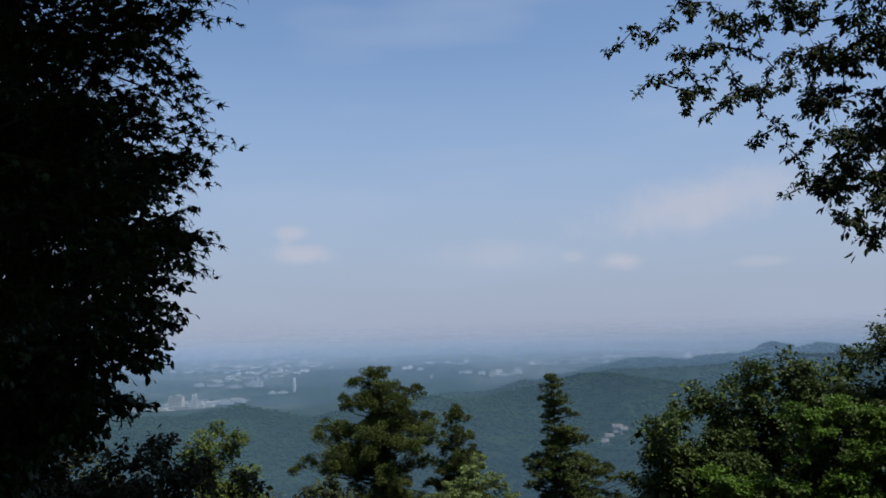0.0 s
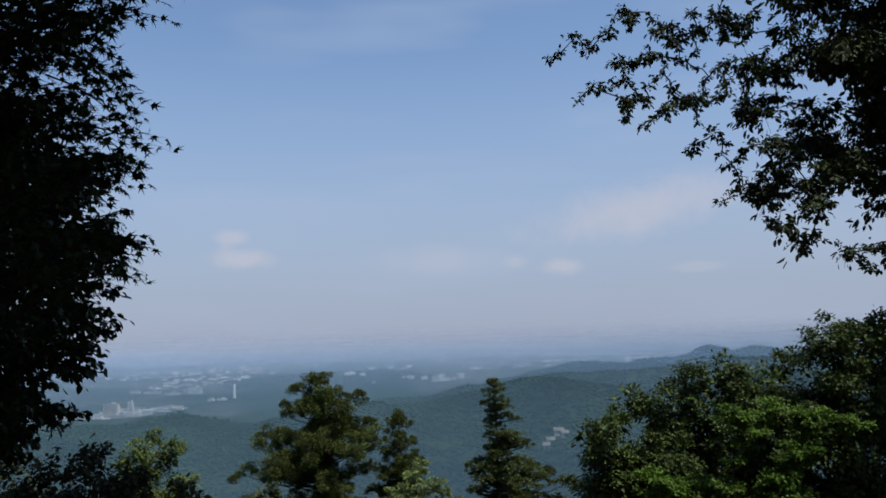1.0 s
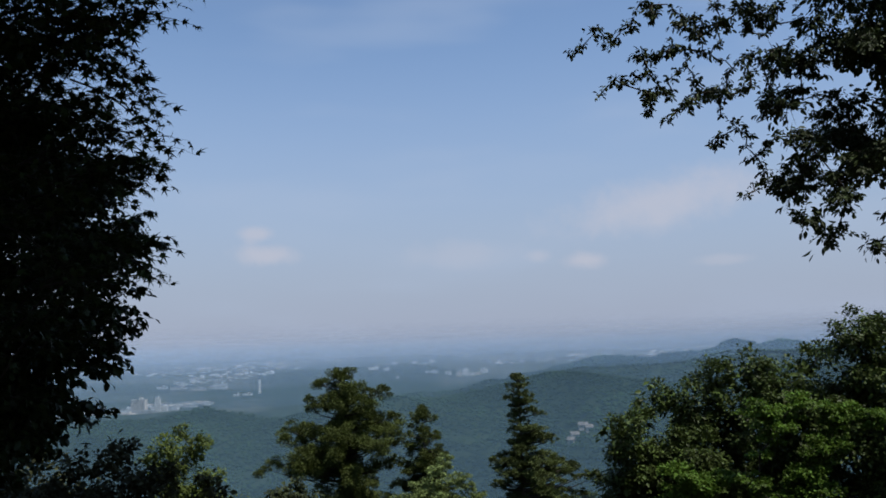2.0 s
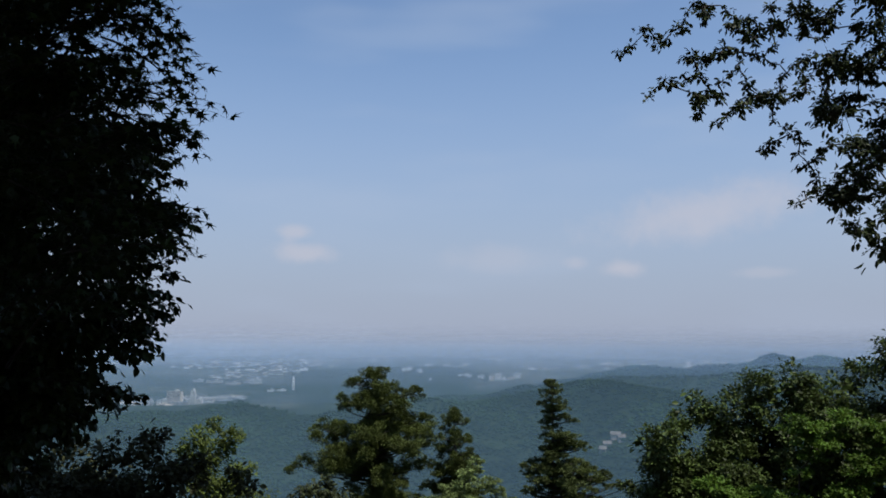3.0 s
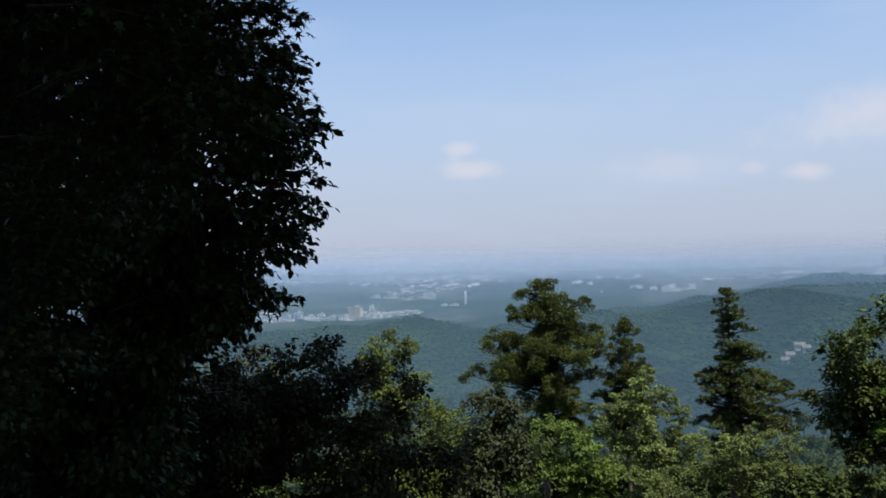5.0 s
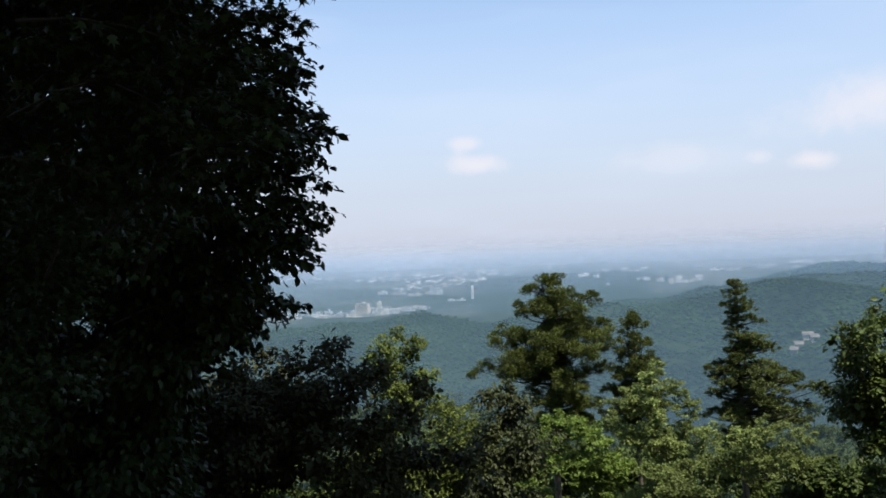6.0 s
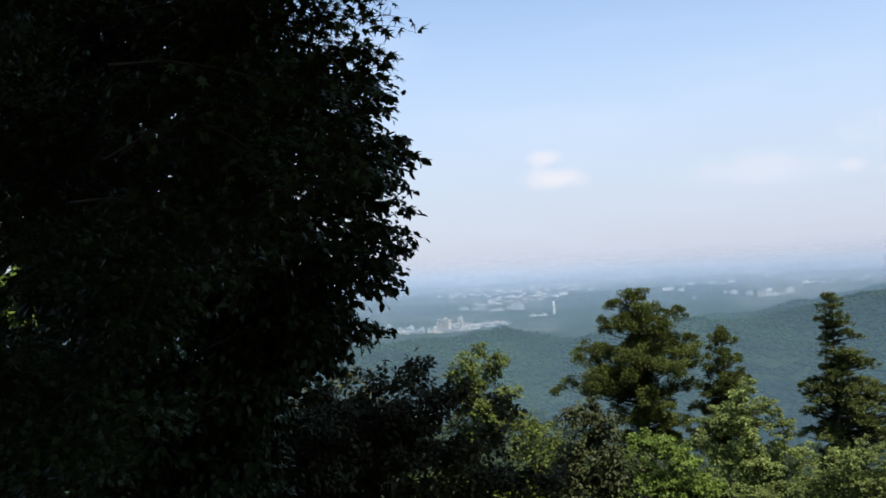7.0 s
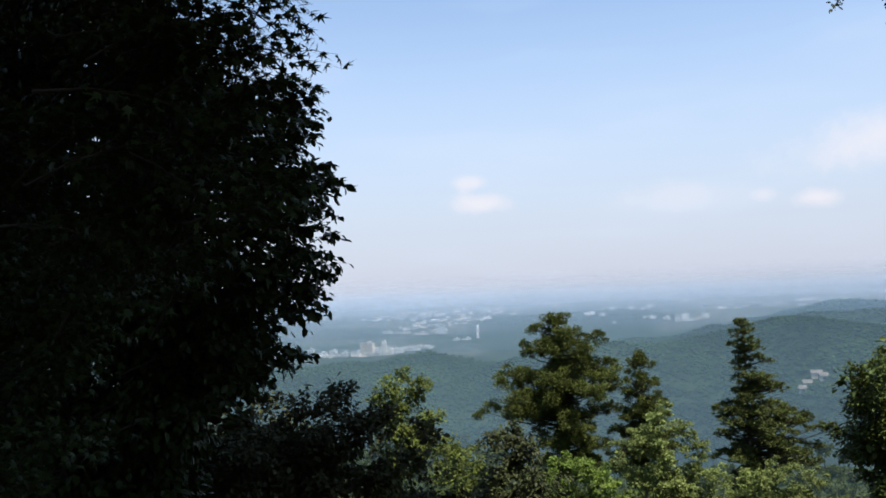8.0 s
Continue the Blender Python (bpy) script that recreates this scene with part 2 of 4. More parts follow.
def height(x, y):
    r = math.hypot(x, y)
    az = math.degrees(math.atan2(x, y))
    if abs(az) > 75:                                   # unseen rise added behind the camera to block sky light
        back = (abs(az) - 75) / 105
    else:
        back = 0.0
    # beyond 2000 m the plain climbs, to fit the horizon in the camera's view
    z = lerp(r, (0, 5, 12, 30, 60, 120, 220, 380, 560, 1000, 2000, 2800, 4000, 4950),
             (-1.6, -1.7, -5.5, -14, -24, -38, -55, -78, -88, -104, -109, -86, -48, -24))
    fa = math.exp(-((r - 720 - 60 * math.sin(az * 0.33)) / 175) ** 2)
    crest_a = 720 * math.tan(radians(lerp(az, (-60, -18, -15.8, -14.5, -11.4, -9.3, -7.5, -2, 0, 2, 6, 10, 14, 20, 40),
                                         (-4.8, -4.7, -4.7, -4.6, -4.6, -4.6, -4.05, -3.75, -3.7, -3.6, -3.3, -2.9, -2.55, -2.4, -2.0))))
    z += (crest_a - z) * fa
    fb = math.exp(-((r - 1330) / 190) ** 2)
    crest_b = 1330 * math.tan(radians(lerp(az, (-60, -4, -2, 0.6, 3, 6.5, 8.3, 10.5, 11.8, 13.1, 15.3, 18, 20, 24, 32, 60),
                                          (-4.6, -4.4, -3.75, -3.4, -3.25, -2.78, -2.6, -2.1, -2.15, -2.28, -2.1, -1.7, -1.5, -1.3, -1.2, -1.2))))
    z += max(0.0, crest_b - z) * fb
    # the blue ridge behind, with its two knobs
    fc = math.exp(-((r - 1850) / 150) ** 2)
    crest_c = 1850 * math.tan(radians(lerp(az, (-60, 4, 7, 9.4, 11, 13.2, 14.5, 15.8, 17.2, 18.7, 19.8, 20.4, 21, 21.6, 22.4, 23.1, 23.8, 25, 27, 32, 60),
                                          (-4.6, -4.4, -2.4, -1.75, -1.6, -1.35, -1.42, -1.55, -1.35, -1.3, -1.05, -0.70, -0.55, -0.70, -1.1, -0.75, -0.5, -0.55, -0.8, -0.7, -0.6))))
    z += max(0.0, crest_c - z) * fc
    # a low wooded rise on the plain
    fd = math.exp(-((r - 2560) / 260) ** 2)
    crest_d = 2560 * math.tan(radians(lerp(az, (-60, -10.5, -9.4, -8.8, -6.5, -4.8, -2.5, -0.5, 1.2, 2.5, 4, 60),
                                          (-3.0, -3.0, -2.3, -1.85, -1.75, -1.62, -1.6, -1.5, -1.65, -2.0, -3.0, -3.0))))
    z += max(0.0, crest_d - z) * fd
    if 60 < r < 2900:
        k = min(1.0, (r - 60) / 250) * min(1.0, (2900 - r) / 900)
        if az < 4 and r > 1250:                        # bumps fade out over the built-up plain
            k *= max(0.15, 1 - (r - 1250) / 250)
        z += k * (6.0 * noise.noise(Vector((x / 110, y / 110, 3.1))) + 2.6 * noise.noise(Vector((x / 38, y / 38, 7.7))))
        z += k * (30 if r < 1000 else 22) * (0.17 - abs(noise.noise(Vector((x / 150, y / 240, 1.3)))))
    if back:
        rise = -1.6 + 0.42 * max(0.0, r - 3) if r < 160 else 64.0
        z += (rise - z) * min(1.0, back * 2.2)
    return z


def build_ground():
    rs = [0.0] + [0.7 * (4950 / 0.7) ** (i / 124) for i in range(125)]
    azs = list(np.arange(-56, 56, 0.4)) + list(np.arange(56, 304, 4.0))
    n = len(azs)
    verts = [(0, 0, height(0, 0))]
    for r in rs[1:]:
        for a in azs:
            x, y = r * math.sin(radians(a)), r * math.cos(radians(a))
            verts.append((x, y, height(x, y)))
    faces = [(0, 1 + (j + 1) % n, 1 + j) for j in range(n)]
    for i in range(len(rs) - 2):
        for j in range(n):
            a, b = 1 + i * n + j, 1 + i * n + (j + 1) % n
            faces.append((a, b, b + n, a + n))
    me = bpy.data.meshes.new("ground")
    me.from_pydata(verts, [], faces)
    me.shade_smooth()
    me.materials.append(M_LAND)
    ob = new("ground", me)
    return tagged(ob, "mountain slope falling to wooded hills and a hazy plain", "ground", kind="structure")


build_ground()


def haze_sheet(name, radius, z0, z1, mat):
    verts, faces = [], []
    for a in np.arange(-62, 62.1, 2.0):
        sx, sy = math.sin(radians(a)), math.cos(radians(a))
        for k in range(7):                             # leans outwards with height, to catch more sun
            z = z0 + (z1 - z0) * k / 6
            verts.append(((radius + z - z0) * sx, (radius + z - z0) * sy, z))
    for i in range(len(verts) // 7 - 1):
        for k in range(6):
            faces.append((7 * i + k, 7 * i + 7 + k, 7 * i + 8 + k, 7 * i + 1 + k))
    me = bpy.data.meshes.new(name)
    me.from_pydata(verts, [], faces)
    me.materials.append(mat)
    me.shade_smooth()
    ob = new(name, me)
    return tagged(ob, "tinted translucent sheet standing in for bluish summer haze", "haze", kind="structure")


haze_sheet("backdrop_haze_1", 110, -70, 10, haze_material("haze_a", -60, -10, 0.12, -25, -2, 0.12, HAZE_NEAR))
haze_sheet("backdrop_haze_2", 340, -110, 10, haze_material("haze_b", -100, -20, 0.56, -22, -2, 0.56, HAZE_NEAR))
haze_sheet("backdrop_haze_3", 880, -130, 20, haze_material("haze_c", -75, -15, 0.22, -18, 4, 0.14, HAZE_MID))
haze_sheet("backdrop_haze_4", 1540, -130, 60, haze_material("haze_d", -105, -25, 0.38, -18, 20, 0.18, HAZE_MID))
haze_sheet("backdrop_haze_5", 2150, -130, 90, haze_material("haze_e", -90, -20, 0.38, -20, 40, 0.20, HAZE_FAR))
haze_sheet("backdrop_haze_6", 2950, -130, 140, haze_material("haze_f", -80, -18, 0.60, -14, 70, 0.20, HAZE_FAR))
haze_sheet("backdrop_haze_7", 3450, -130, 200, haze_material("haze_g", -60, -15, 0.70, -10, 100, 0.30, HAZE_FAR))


# ---------------------------------------------------------------- plants
OVAL = (np.array([(0, 0, 0), (0.30, 0.38, 0.07), (0.22, 0.75, 0.03), (0, 1.0, -0.10), (-0.22, 0.75, 0.03), (-0.30, 0.38, 0.07)]),
        np.array([(0, 1, 2, 3), (0, 3, 4, 5)]))
LANCE = (OVAL[0] * np.array([0.78, 1, 1]), OVAL[1])
NARROW = (OVAL[0] * np.array([0.5, 1, 1]), OVAL[1])


def star():
    pts = [(0, 0.30, 0.02), (0, 0, 0)]
    for k, (ang, ln) in enumerate(((105, 0.38), (52, 0.58), (0, 0.72), (-52, 0.58), (-105, 0.38))):
        a = radians(ang)
        pts.append((-math.sin(a) * ln, 0.30 + math.cos(a) * ln, -0.06))
        if k < 4:
            b = radians(ang - 26)
            pts.append((-math.sin(b) * 0.17, 0.30 + math.cos(b) * 0.17, 0.03))
    # centre 0, base 1, tips 2 4 6 8 10, notches 3 5 7 9
    return np.array(pts), np.array([(0, 1, 2, 3), (0, 3, 4, 5), (0, 5, 6, 7), (0, 7, 8, 9), (0, 9, 10, 1)])


STAR = star()


def unit(v):
    return v / np.maximum(np.linalg.norm(v, axis=-1, keepdims=True), 1e-6)


def leaf_mesh(name, pos, along, normal, size, shape, mat):
    tv, tf = shape
    y = unit(along)
    x = unit(np.cross(y, normal))
    z = np.cross(x, y)
    co = pos[:, None, :] + size[:, None, None] * (tv[None, :, 0, None] * x[:, None, :] + tv[None, :, 1, None] * y[:, None, :] + tv[None, :, 2, None] * z[:, None, :])
    n, k = len(pos), len(tv)
    idx = (tf[None] + (np.arange(n) * k)[:, None, None]).reshape(-1).astype(np.int32)
    me = bpy.data.meshes.new(name)
    me.vertices.add(n * k)
    me.vertices.foreach_set("co", co.reshape(-1).astype(np.float32))
    me.loops.add(len(idx))
    me.loops.foreach_set("vertex_index", idx)
    me.polygons.add(len(idx) // 4)
    me.polygons.foreach_set("loop_start", np.arange(0, len(idx), 4, dtype=np.int32))
    me.update(calc_edges=True)
    me.materials.append(mat)
    return me


def scatter_leaves(lumps, leaf, density, rng, droop=0.2, flat=0.8, subs=6, sub_r=0.5, hollow=0.45, spread=0.35):
    """Leaves on small clumps that stand on the larger masses; returns place, direction, normal, size."""
    P, A, N, S = [], [], [], []
    for cx, cy, cz, r in lumps:
        c = np.array((cx, cy, cz))
        total = max(6, int(density * (r / leaf) ** 2))
        d = unit(rng.normal(size=(subs, 3)) + np.array((0, 0, 0.25)))
        centres = c + d * r * rng.uniform(0.35, 1.05, (subs, 1)) * np.array((1, 1, flat))
        centres[0] = c
        rad = r * sub_r * rng.uniform(0.5, 1.2, subs)
        which = rng.integers(0, subs, total)
        o = unit(rng.normal(size=(total, 3)) + np.array((0, 0, 0.35)))
        p = centres[which] + o * (rad[which] * rng.uniform(hollow, 1.1, total))[:, None] * np.array((1, 1, flat))
        out = unit(p - c + 1e-3)
        a = out * np.array((1, 1, 0.5)) + rng.normal(size=(total, 3)) * 0.55 + np.array((0, 0, -droop))
        nn = np.array((0, 0, 1.0)) + out * 0.5 + rng.normal(size=(total, 3)) * spread
        P.append(p), A.append(a), N.append(nn), S.append(leaf * rng.uniform(0.65, 1.25, total))
    return np.concatenate(P), np.concatenate(A), np.concatenate(N), np.concatenate(S)


def tube(verts, faces, pts, radii, sides):
    """Adds a tapered tube along pts."""
    base = len(verts)
    for i, p in enumerate(pts):
        q = pts[min(i + 1, len(pts) - 1)] - pts[max(i - 1, 0)]
        q = q.normalized() if q.length > 1e-6 else Vector((0, 0, 1))
        u = q.orthogonal().normalized()
        v = q.cross(u)
        for s in range(sides):
            a = 2 * math.pi * s / sides
            verts.append(p + (u * math.cos(a) + v * math.sin(a)) * radii[i])
    for i in range(len(pts) - 1):
        for s in range(sides):
            a, b = base + i * sides + s, base + i * sides + (s + 1) % sides
            faces.append((a, b, b + sides, a + sides))
    faces.append(tuple(base + s for s in range(sides))[::-1])
    faces.append(tuple(base + (len(pts) - 1) * sides + s for s in range(sides)))


def tube_mesh(name, runs, mat, sides=6):
    verts, faces = [], []
    for pts, radii in runs:
        tube(verts, faces, pts, radii, sides)
    me = bpy.data.meshes.new(name)
    me.from_pydata([tuple(v) for v in verts], [], faces)
    me.shade_smooth()
    me.materials.append(mat)
    return me


def part(name, me, parent, label=""):
    ob = new(name, me)
    ob.parent = parent
    ob.matrix_parent_inverse = parent.matrix_world.inverted()
    return tagged(ob, label) if label else ob


def limb_runs(fork, lumps, thick, rng, twigs=2, sag=0.06):
    """Each mass of leaves is joined to the nearest one already carried, beginning at the fork.
    Returns the limbs, the twigs, and small masses of leaves along the limbs."""
    todo = sorted(lumps, key=lambda l: (Vector(l[:3]) - fork).length)
    have = [(fork, thick)]
    runs, thin, along = [], [], []
    for l in todo:
        p = Vector(l[:3])
        q, th = min(have, key=lambda h: (h[0] - p).length * (1.0 if h[1] > 0.3 * thick else 1.15))
        span = (p - q).length
        mid1 = q.lerp(p, 0.35) + Vector(rng.normal(size=3)) * span * 0.07 + Vector((0, 0, span * sag))
        mid2 = q.lerp(p, 0.7) + Vector(rng.normal(size=3)) * span * 0.07 + Vector((0, 0, span * sag))
        end = max(th * 0.62, thick * 0.10)
        runs.append(([q, mid1, mid2, p], [th * 0.85, th * 0.75, end * 1.05, end * 0.8]))
        have += [(p, end), (mid2, end)]
        if q != fork:
            along += [(*mid1, l[3] * 0.6), (*mid2, l[3] * 0.75)]
        for _ in range(twigs):
            d = Vector(unit(rng.normal(size=3))) * l[3] * 0.9
            thin.append(([p, p + d * 0.55 + Vector((0, 0, l[3] * 0.1)), p + d], [end * 0.5, end * 0.35, end * 0.12]))
    return runs, thin, along


def tree(name, label, category, lumps, leaf, density, mat, seed, base=None, fork=None, girth=0.2, shape=OVAL, joined=False,
         group="", twigs=3, grow=1.0, skirt=(0, 0), fill=True, bark=None, core=0.0, **kw):
    rng = np.random.default_rng(seed)
    lumps = [(l[0], l[1], l[2], l[3] * grow) for l in lumps]
    if skirt[0]:                                       # lower foliage under the top of the crown
        xs, ys, zs = ([l[i] for l in lumps] for i in range(3))
        mean = float(np.mean([l[3] for l in lumps]))
        lumps += [(rng.uniform(min(xs), max(xs)), rng.uniform(min(ys), max(ys)), min(zs) + 0.4 - rng.uniform(0, skirt[1]), mean * rng.uniform(0.9, 1.3)) for _ in range(skirt[0])]
    cx, cy = np.mean([l[0] for l in lumps]), np.mean([l[1] for l in lumps])
    low = min(l[2] - l[3] for l in lumps)
    if base is None:
        base = (cx, cy)
    foot = Vector((base[0], base[1], height(*base) - 0.15))
    if fork is None:
        fork = (cx, cy, max(low + 0.4, foot.z + 1.0))
    fork = Vector(fork)
    holder = new(name)
    holder.location = foot
    bpy.context.view_layer.update()
    steps = 8
    side = Vector(rng.normal(size=3)) * 0.03
    pts = [foot.lerp(fork, i / steps) + Vector((side.x, side.y, 0)) * math.sin(i * 1.3) * (fork - foot).length * 0.4 for i in range(steps + 1)]
    radii = [girth * (1.0 - 0.4 * i / steps) for i in range(steps + 1)]
    radii[0] *= 1.5
    part("trunk", tube_mesh("trunk", [(pts, radii)], bark or M_BARK, 12), holder, "grey-brown furrowed bark")
    runs, thin, along = limb_runs(pts[-1], lumps, girth * 0.55, rng, twigs)
    if joined:
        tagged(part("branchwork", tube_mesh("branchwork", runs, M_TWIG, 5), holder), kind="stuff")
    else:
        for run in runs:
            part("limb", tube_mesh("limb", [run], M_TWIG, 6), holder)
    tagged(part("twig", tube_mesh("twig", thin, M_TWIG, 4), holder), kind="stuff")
    p, a, n, s = scatter_leaves(lumps + along if fill else lumps, leaf, density, rng, **kw)
    if core:                                           # the close inner foliage
        inner = [(l[0], l[1] + 0.25 * l[3], l[2] - 0.2 * l[3], l[3] * 0.8) for l in lumps if l[3] > 3.0 * leaf]
        more = scatter_leaves(inner, leaf * 1.7, core, rng, droop=0.5, flat=0.9, subs=6, sub_r=0.6, hollow=0.0, spread=0.6)
        p, a, n, s = (np.concatenate(q) for q in zip((p, a, n, s), more))
    part("crown", leaf_mesh("crown", p, a, n, s, shape, mat), holder)
    return tagged(holder, label, category, group)


def spray(base, tip, rng, leaf, gap, side, side_gap, droop, sag):
    """One leafy bough: an arched axis, side twigs to left and right, leaves set alternately along them.
    Returns the axis, the twigs, and the leaves' places, directions, normals and sizes."""
    axis = tip - base
    ln = float(np.linalg.norm(axis))
    ax = axis / ln
    lat = unit(np.cross(ax, np.array((0, 0, 1.0))))
    bend = lambda t: base + axis * t + np.array((0, 0, 1.0)) * sag * ln * (4 * t * (1 - t)) ** 0.9
    twigs, P, A, N = [], [], [], []

    def clothe(p0, d, length, fall):
        n = max(2, int(length / gap))
        for k in range(n + 1):
            t = (k + rng.uniform(-0.3, 0.3)) / n
            t = min(1.0, max(0.05, t))
            p = p0 + d * length * t + np.array((0, 0, -fall * length * t * t))
            sd = unit(np.cross(d, np.array((0, 0, 1.0)))) * (1 if k % 2 else -1)
            P.append(p)
            A.append(d * 0.55 + sd * (0.8 if k < n else 0.1) + rng.normal(size=3) * 0.5 + np.array((0, 0, -droop)))
            N.append(np.array((0, 0, 1.0)) + rng.normal(size=3) * 0.6)
        return [Vector(p0), Vector(p0 + d * length * 0.5 + np.array((0, 0, -fall * length * 0.25))), Vector(p0 + d * length + np.array((0, 0, -fall * length)))]
    n = max(3, int(ln * 0.82 / side_gap))
    for k in range(n):
        t = 0.18 + 0.8 * k / n
        size = side * (1.15 - 0.75 * t) * rng.uniform(0.6, 1.25)
        d = unit(ax * rng.uniform(0.5, 0.9) + lat * (1 if k % 2 else -1) * rng.uniform(0.5, 0.9) + np.array((0, 0, rng.uniform(-0.35, 0.45))))
        pts = clothe(bend(t), d, size, 0.25)
        twigs.append((pts, [size * q for q in (0.009, 0.006, 0.003)]))
    twigs.append((clothe(bend(0.8), unit(tip - bend(0.8)), ln * 0.22, 0.12), [ln * q for q in (0.004, 0.003, 0.001)]))
    run = ([Vector(bend(t)) for t in (0, 0.3, 0.6, 0.85, 1.0)], [q * ln for q in (0.010, 0.007, 0.005, 0.003, 0.001)])
    return run, twigs, np.array(P), np.array(A), np.array(N), leaf * rng.uniform(0.7, 1.2, len(P))


def clad(name, label, edge, ys, reach, inner, leaf, mat, shape, seed, base, fork, girth, count, z_range, back,
         lump_leaf, density, spray_kw, **kw):
    """A tree seen against the sky: a dense inner crown, and leafy boughs that reach out to the crown's outline.
    edge: the outline fitted to the camera's view, as pairs of height and reach in x."""
    rng = np.random.default_rng(seed)
    ez, ex = [e[0] for e in edge], [e[1] for e in edge]
    mid = 0.5 * (ys[0] + ys[1])
    inner = [l for l in inner if l[0] + 0.9 * l[3] < lerp(l[2], ez, ex) * l[1] / mid - (0.16 if l[2] > 0.4 else 0.04)]
    foot = Vector((base[0], base[1], height(*base) - 0.15))
    fork = Vector(fork)
    holder = new(name)
    holder.location = foot
    bpy.context.view_layer.update()
    pts = [foot.lerp(fork, i / 8) + Vector((0.03 * math.sin(i * 1.3), 0.02 * math.sin(i * 2.1), 0)) for i in range(9)]
    # the trunk takes the darker twig bark, so its shade is in the colour
    part("trunk", tube_mesh("trunk", [(pts, [girth * (1.5 if i == 0 else 1.0 - 0.05 * i) for i in range(9)])], M_TWIG, 12), holder, "trunk bark with shade put into its dark colour")
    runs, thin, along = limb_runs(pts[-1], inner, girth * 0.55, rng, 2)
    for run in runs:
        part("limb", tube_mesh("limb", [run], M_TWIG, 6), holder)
    tips = []
    for z, x in edge:                                  # one bough to each point of the outline
        if z_range[0] <= z <= z_range[1]:
            y = rng.uniform(*ys)
            tips.append(np.array(((x - 0.03) * y / mid, y, z * (0.6 + 0.4 * y / mid))))
    for _ in range(count):                             # and many that end short of it
        z, y = rng.uniform(*z_range), rng.uniform(*ys)
        tips.append(np.array((lerp(z, ez, ex) * y / mid - 0.055 - rng.uniform(0.02, 1.0) ** 1.5 * back, y, z)))
    P, A, N, S = [], [], [], []
    for tip in tips:
        start = tip + np.array((-reach * rng.uniform(0.45, 0.95), reach * rng.uniform(-0.2, 0.7), reach * rng.uniform(-0.55, 0.45)))
        run, tw, p, a, n, sz = spray(start, tip, rng, leaf, **spray_kw)
        thin += tw
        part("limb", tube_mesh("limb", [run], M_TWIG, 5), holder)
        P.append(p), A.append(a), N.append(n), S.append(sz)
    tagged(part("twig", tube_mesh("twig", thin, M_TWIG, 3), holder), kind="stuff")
    p, a, n, sz = scatter_leaves(inner + along, lump_leaf, density, rng, **kw)
    P.append(p), A.append(a), N.append(n), S.append(sz)
    part("crown", leaf_mesh("crown", np.concatenate(P), np.concatenate(A), np.concatenate(N), np.concatenate(S), shape, mat), holder)
    return tagged(holder, label, "tree")


# ---- the shaded trees beside the viewpoint
OAK_EDGE = [(-1.6, -2.6), (-0.9, -2.55), (-0.6, -2.36), (-0.47, -2.14), (-0.38, -2.01), (-0.31, -2.12), (-0.25, -2.6), (-0.18, -2.6), (-0.12, -1.93), (-0.05, -1.90),
            (0.06, -1.89), (0.14, -1.82), (0.21, -1.78), (0.32, -1.84), (0.44, -1.76), (0.56, -1.77), (0.66, -1.74), (0.73, -1.69), (0.84, -1.80), (0.95, -1.84),
            (1.08, -1.88), (1.18, -1.85), (1.3, -1.95), (1.42, -2.25), (1.55, -2.7), (1.8, -2.8), (2.2, -2.8), (2.7, -2.8), (3.6, -2.8)]
MAPLE_EDGE = [(-0.5, -1.35), (-0.1, -1.12), (0.12, -0.93), (0.22, -0.70), (0.28, -0.77), (0.35, -0.69), (0.40, -0.80), (0.46, -0.76), (0.52, -0.86), (0.55, -0.72),
              (0.63, -0.69), (0.68, -0.74), (0.72, -0.84), (0.77, -0.73), (0.82, -0.75), (0.88, -0.80), (0.96, -0.80), (1.03, -0.86), (1.10, -0.76), (1.16, -0.62), (1.3, -0.78), (1.9, -0.8)]
rng = np.random.default_rng(2)
OAK_LOW = [(rng.uniform(-4.2, -2.55), rng.uniform(5.6, 6.6), rng.uniform(-1.9, -0.05), rng.uniform(0.24, 0.40)) for _ in range(42)]
OAK_LOW += [(rng.uniform(-3.4, -2.45), rng.uniform(5.7, 6.5), rng.uniform(-0.9, 0.25), rng.uniform(0.16, 0.26)) for _ in range(34)]
OAK_MID = [(rng.uniform(-3.6, -2.2), rng.uniform(5.7, 6.8), rng.uniform(-0.8, 3.2), rng.uniform(0.24, 0.36)) for _ in range(50)]
OAK_INNER = [(rng.uniform(-5.6, -3.0), rng.uniform(5.8, 7.2), rng.uniform(-2.2, 3.4), rng.uniform(0.45, 0.65)) for _ in range(56)]
MAPLE_INNER = [(rng.uniform(-3.4, -1.2), rng.uniform(2.6, 3.7), rng.uniform(-1.0, 2.1), rng.uniform(0.18, 0.30)) for _ in range(110)]
MAPLE_INNER += [(rng.uniform(-1.7, -1.0), rng.uniform(2.6, 3.4), rng.uniform(0.3, 1.9), rng.uniform(0.13, 0.2)) for _ in range(18)]
clad("evergreen_oak", "dark evergreen oak with drooping oval leaves, standing in shade", OAK_EDGE, (5.5, 6.3), 0.85, OAK_LOW + OAK_MID + OAK_INNER, 0.070, M_OAK_SHADED, OVAL, 11,
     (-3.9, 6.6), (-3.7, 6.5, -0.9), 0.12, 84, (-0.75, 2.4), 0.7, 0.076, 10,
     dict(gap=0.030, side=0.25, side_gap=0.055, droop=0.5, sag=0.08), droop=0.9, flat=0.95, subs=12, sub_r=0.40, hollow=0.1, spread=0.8)
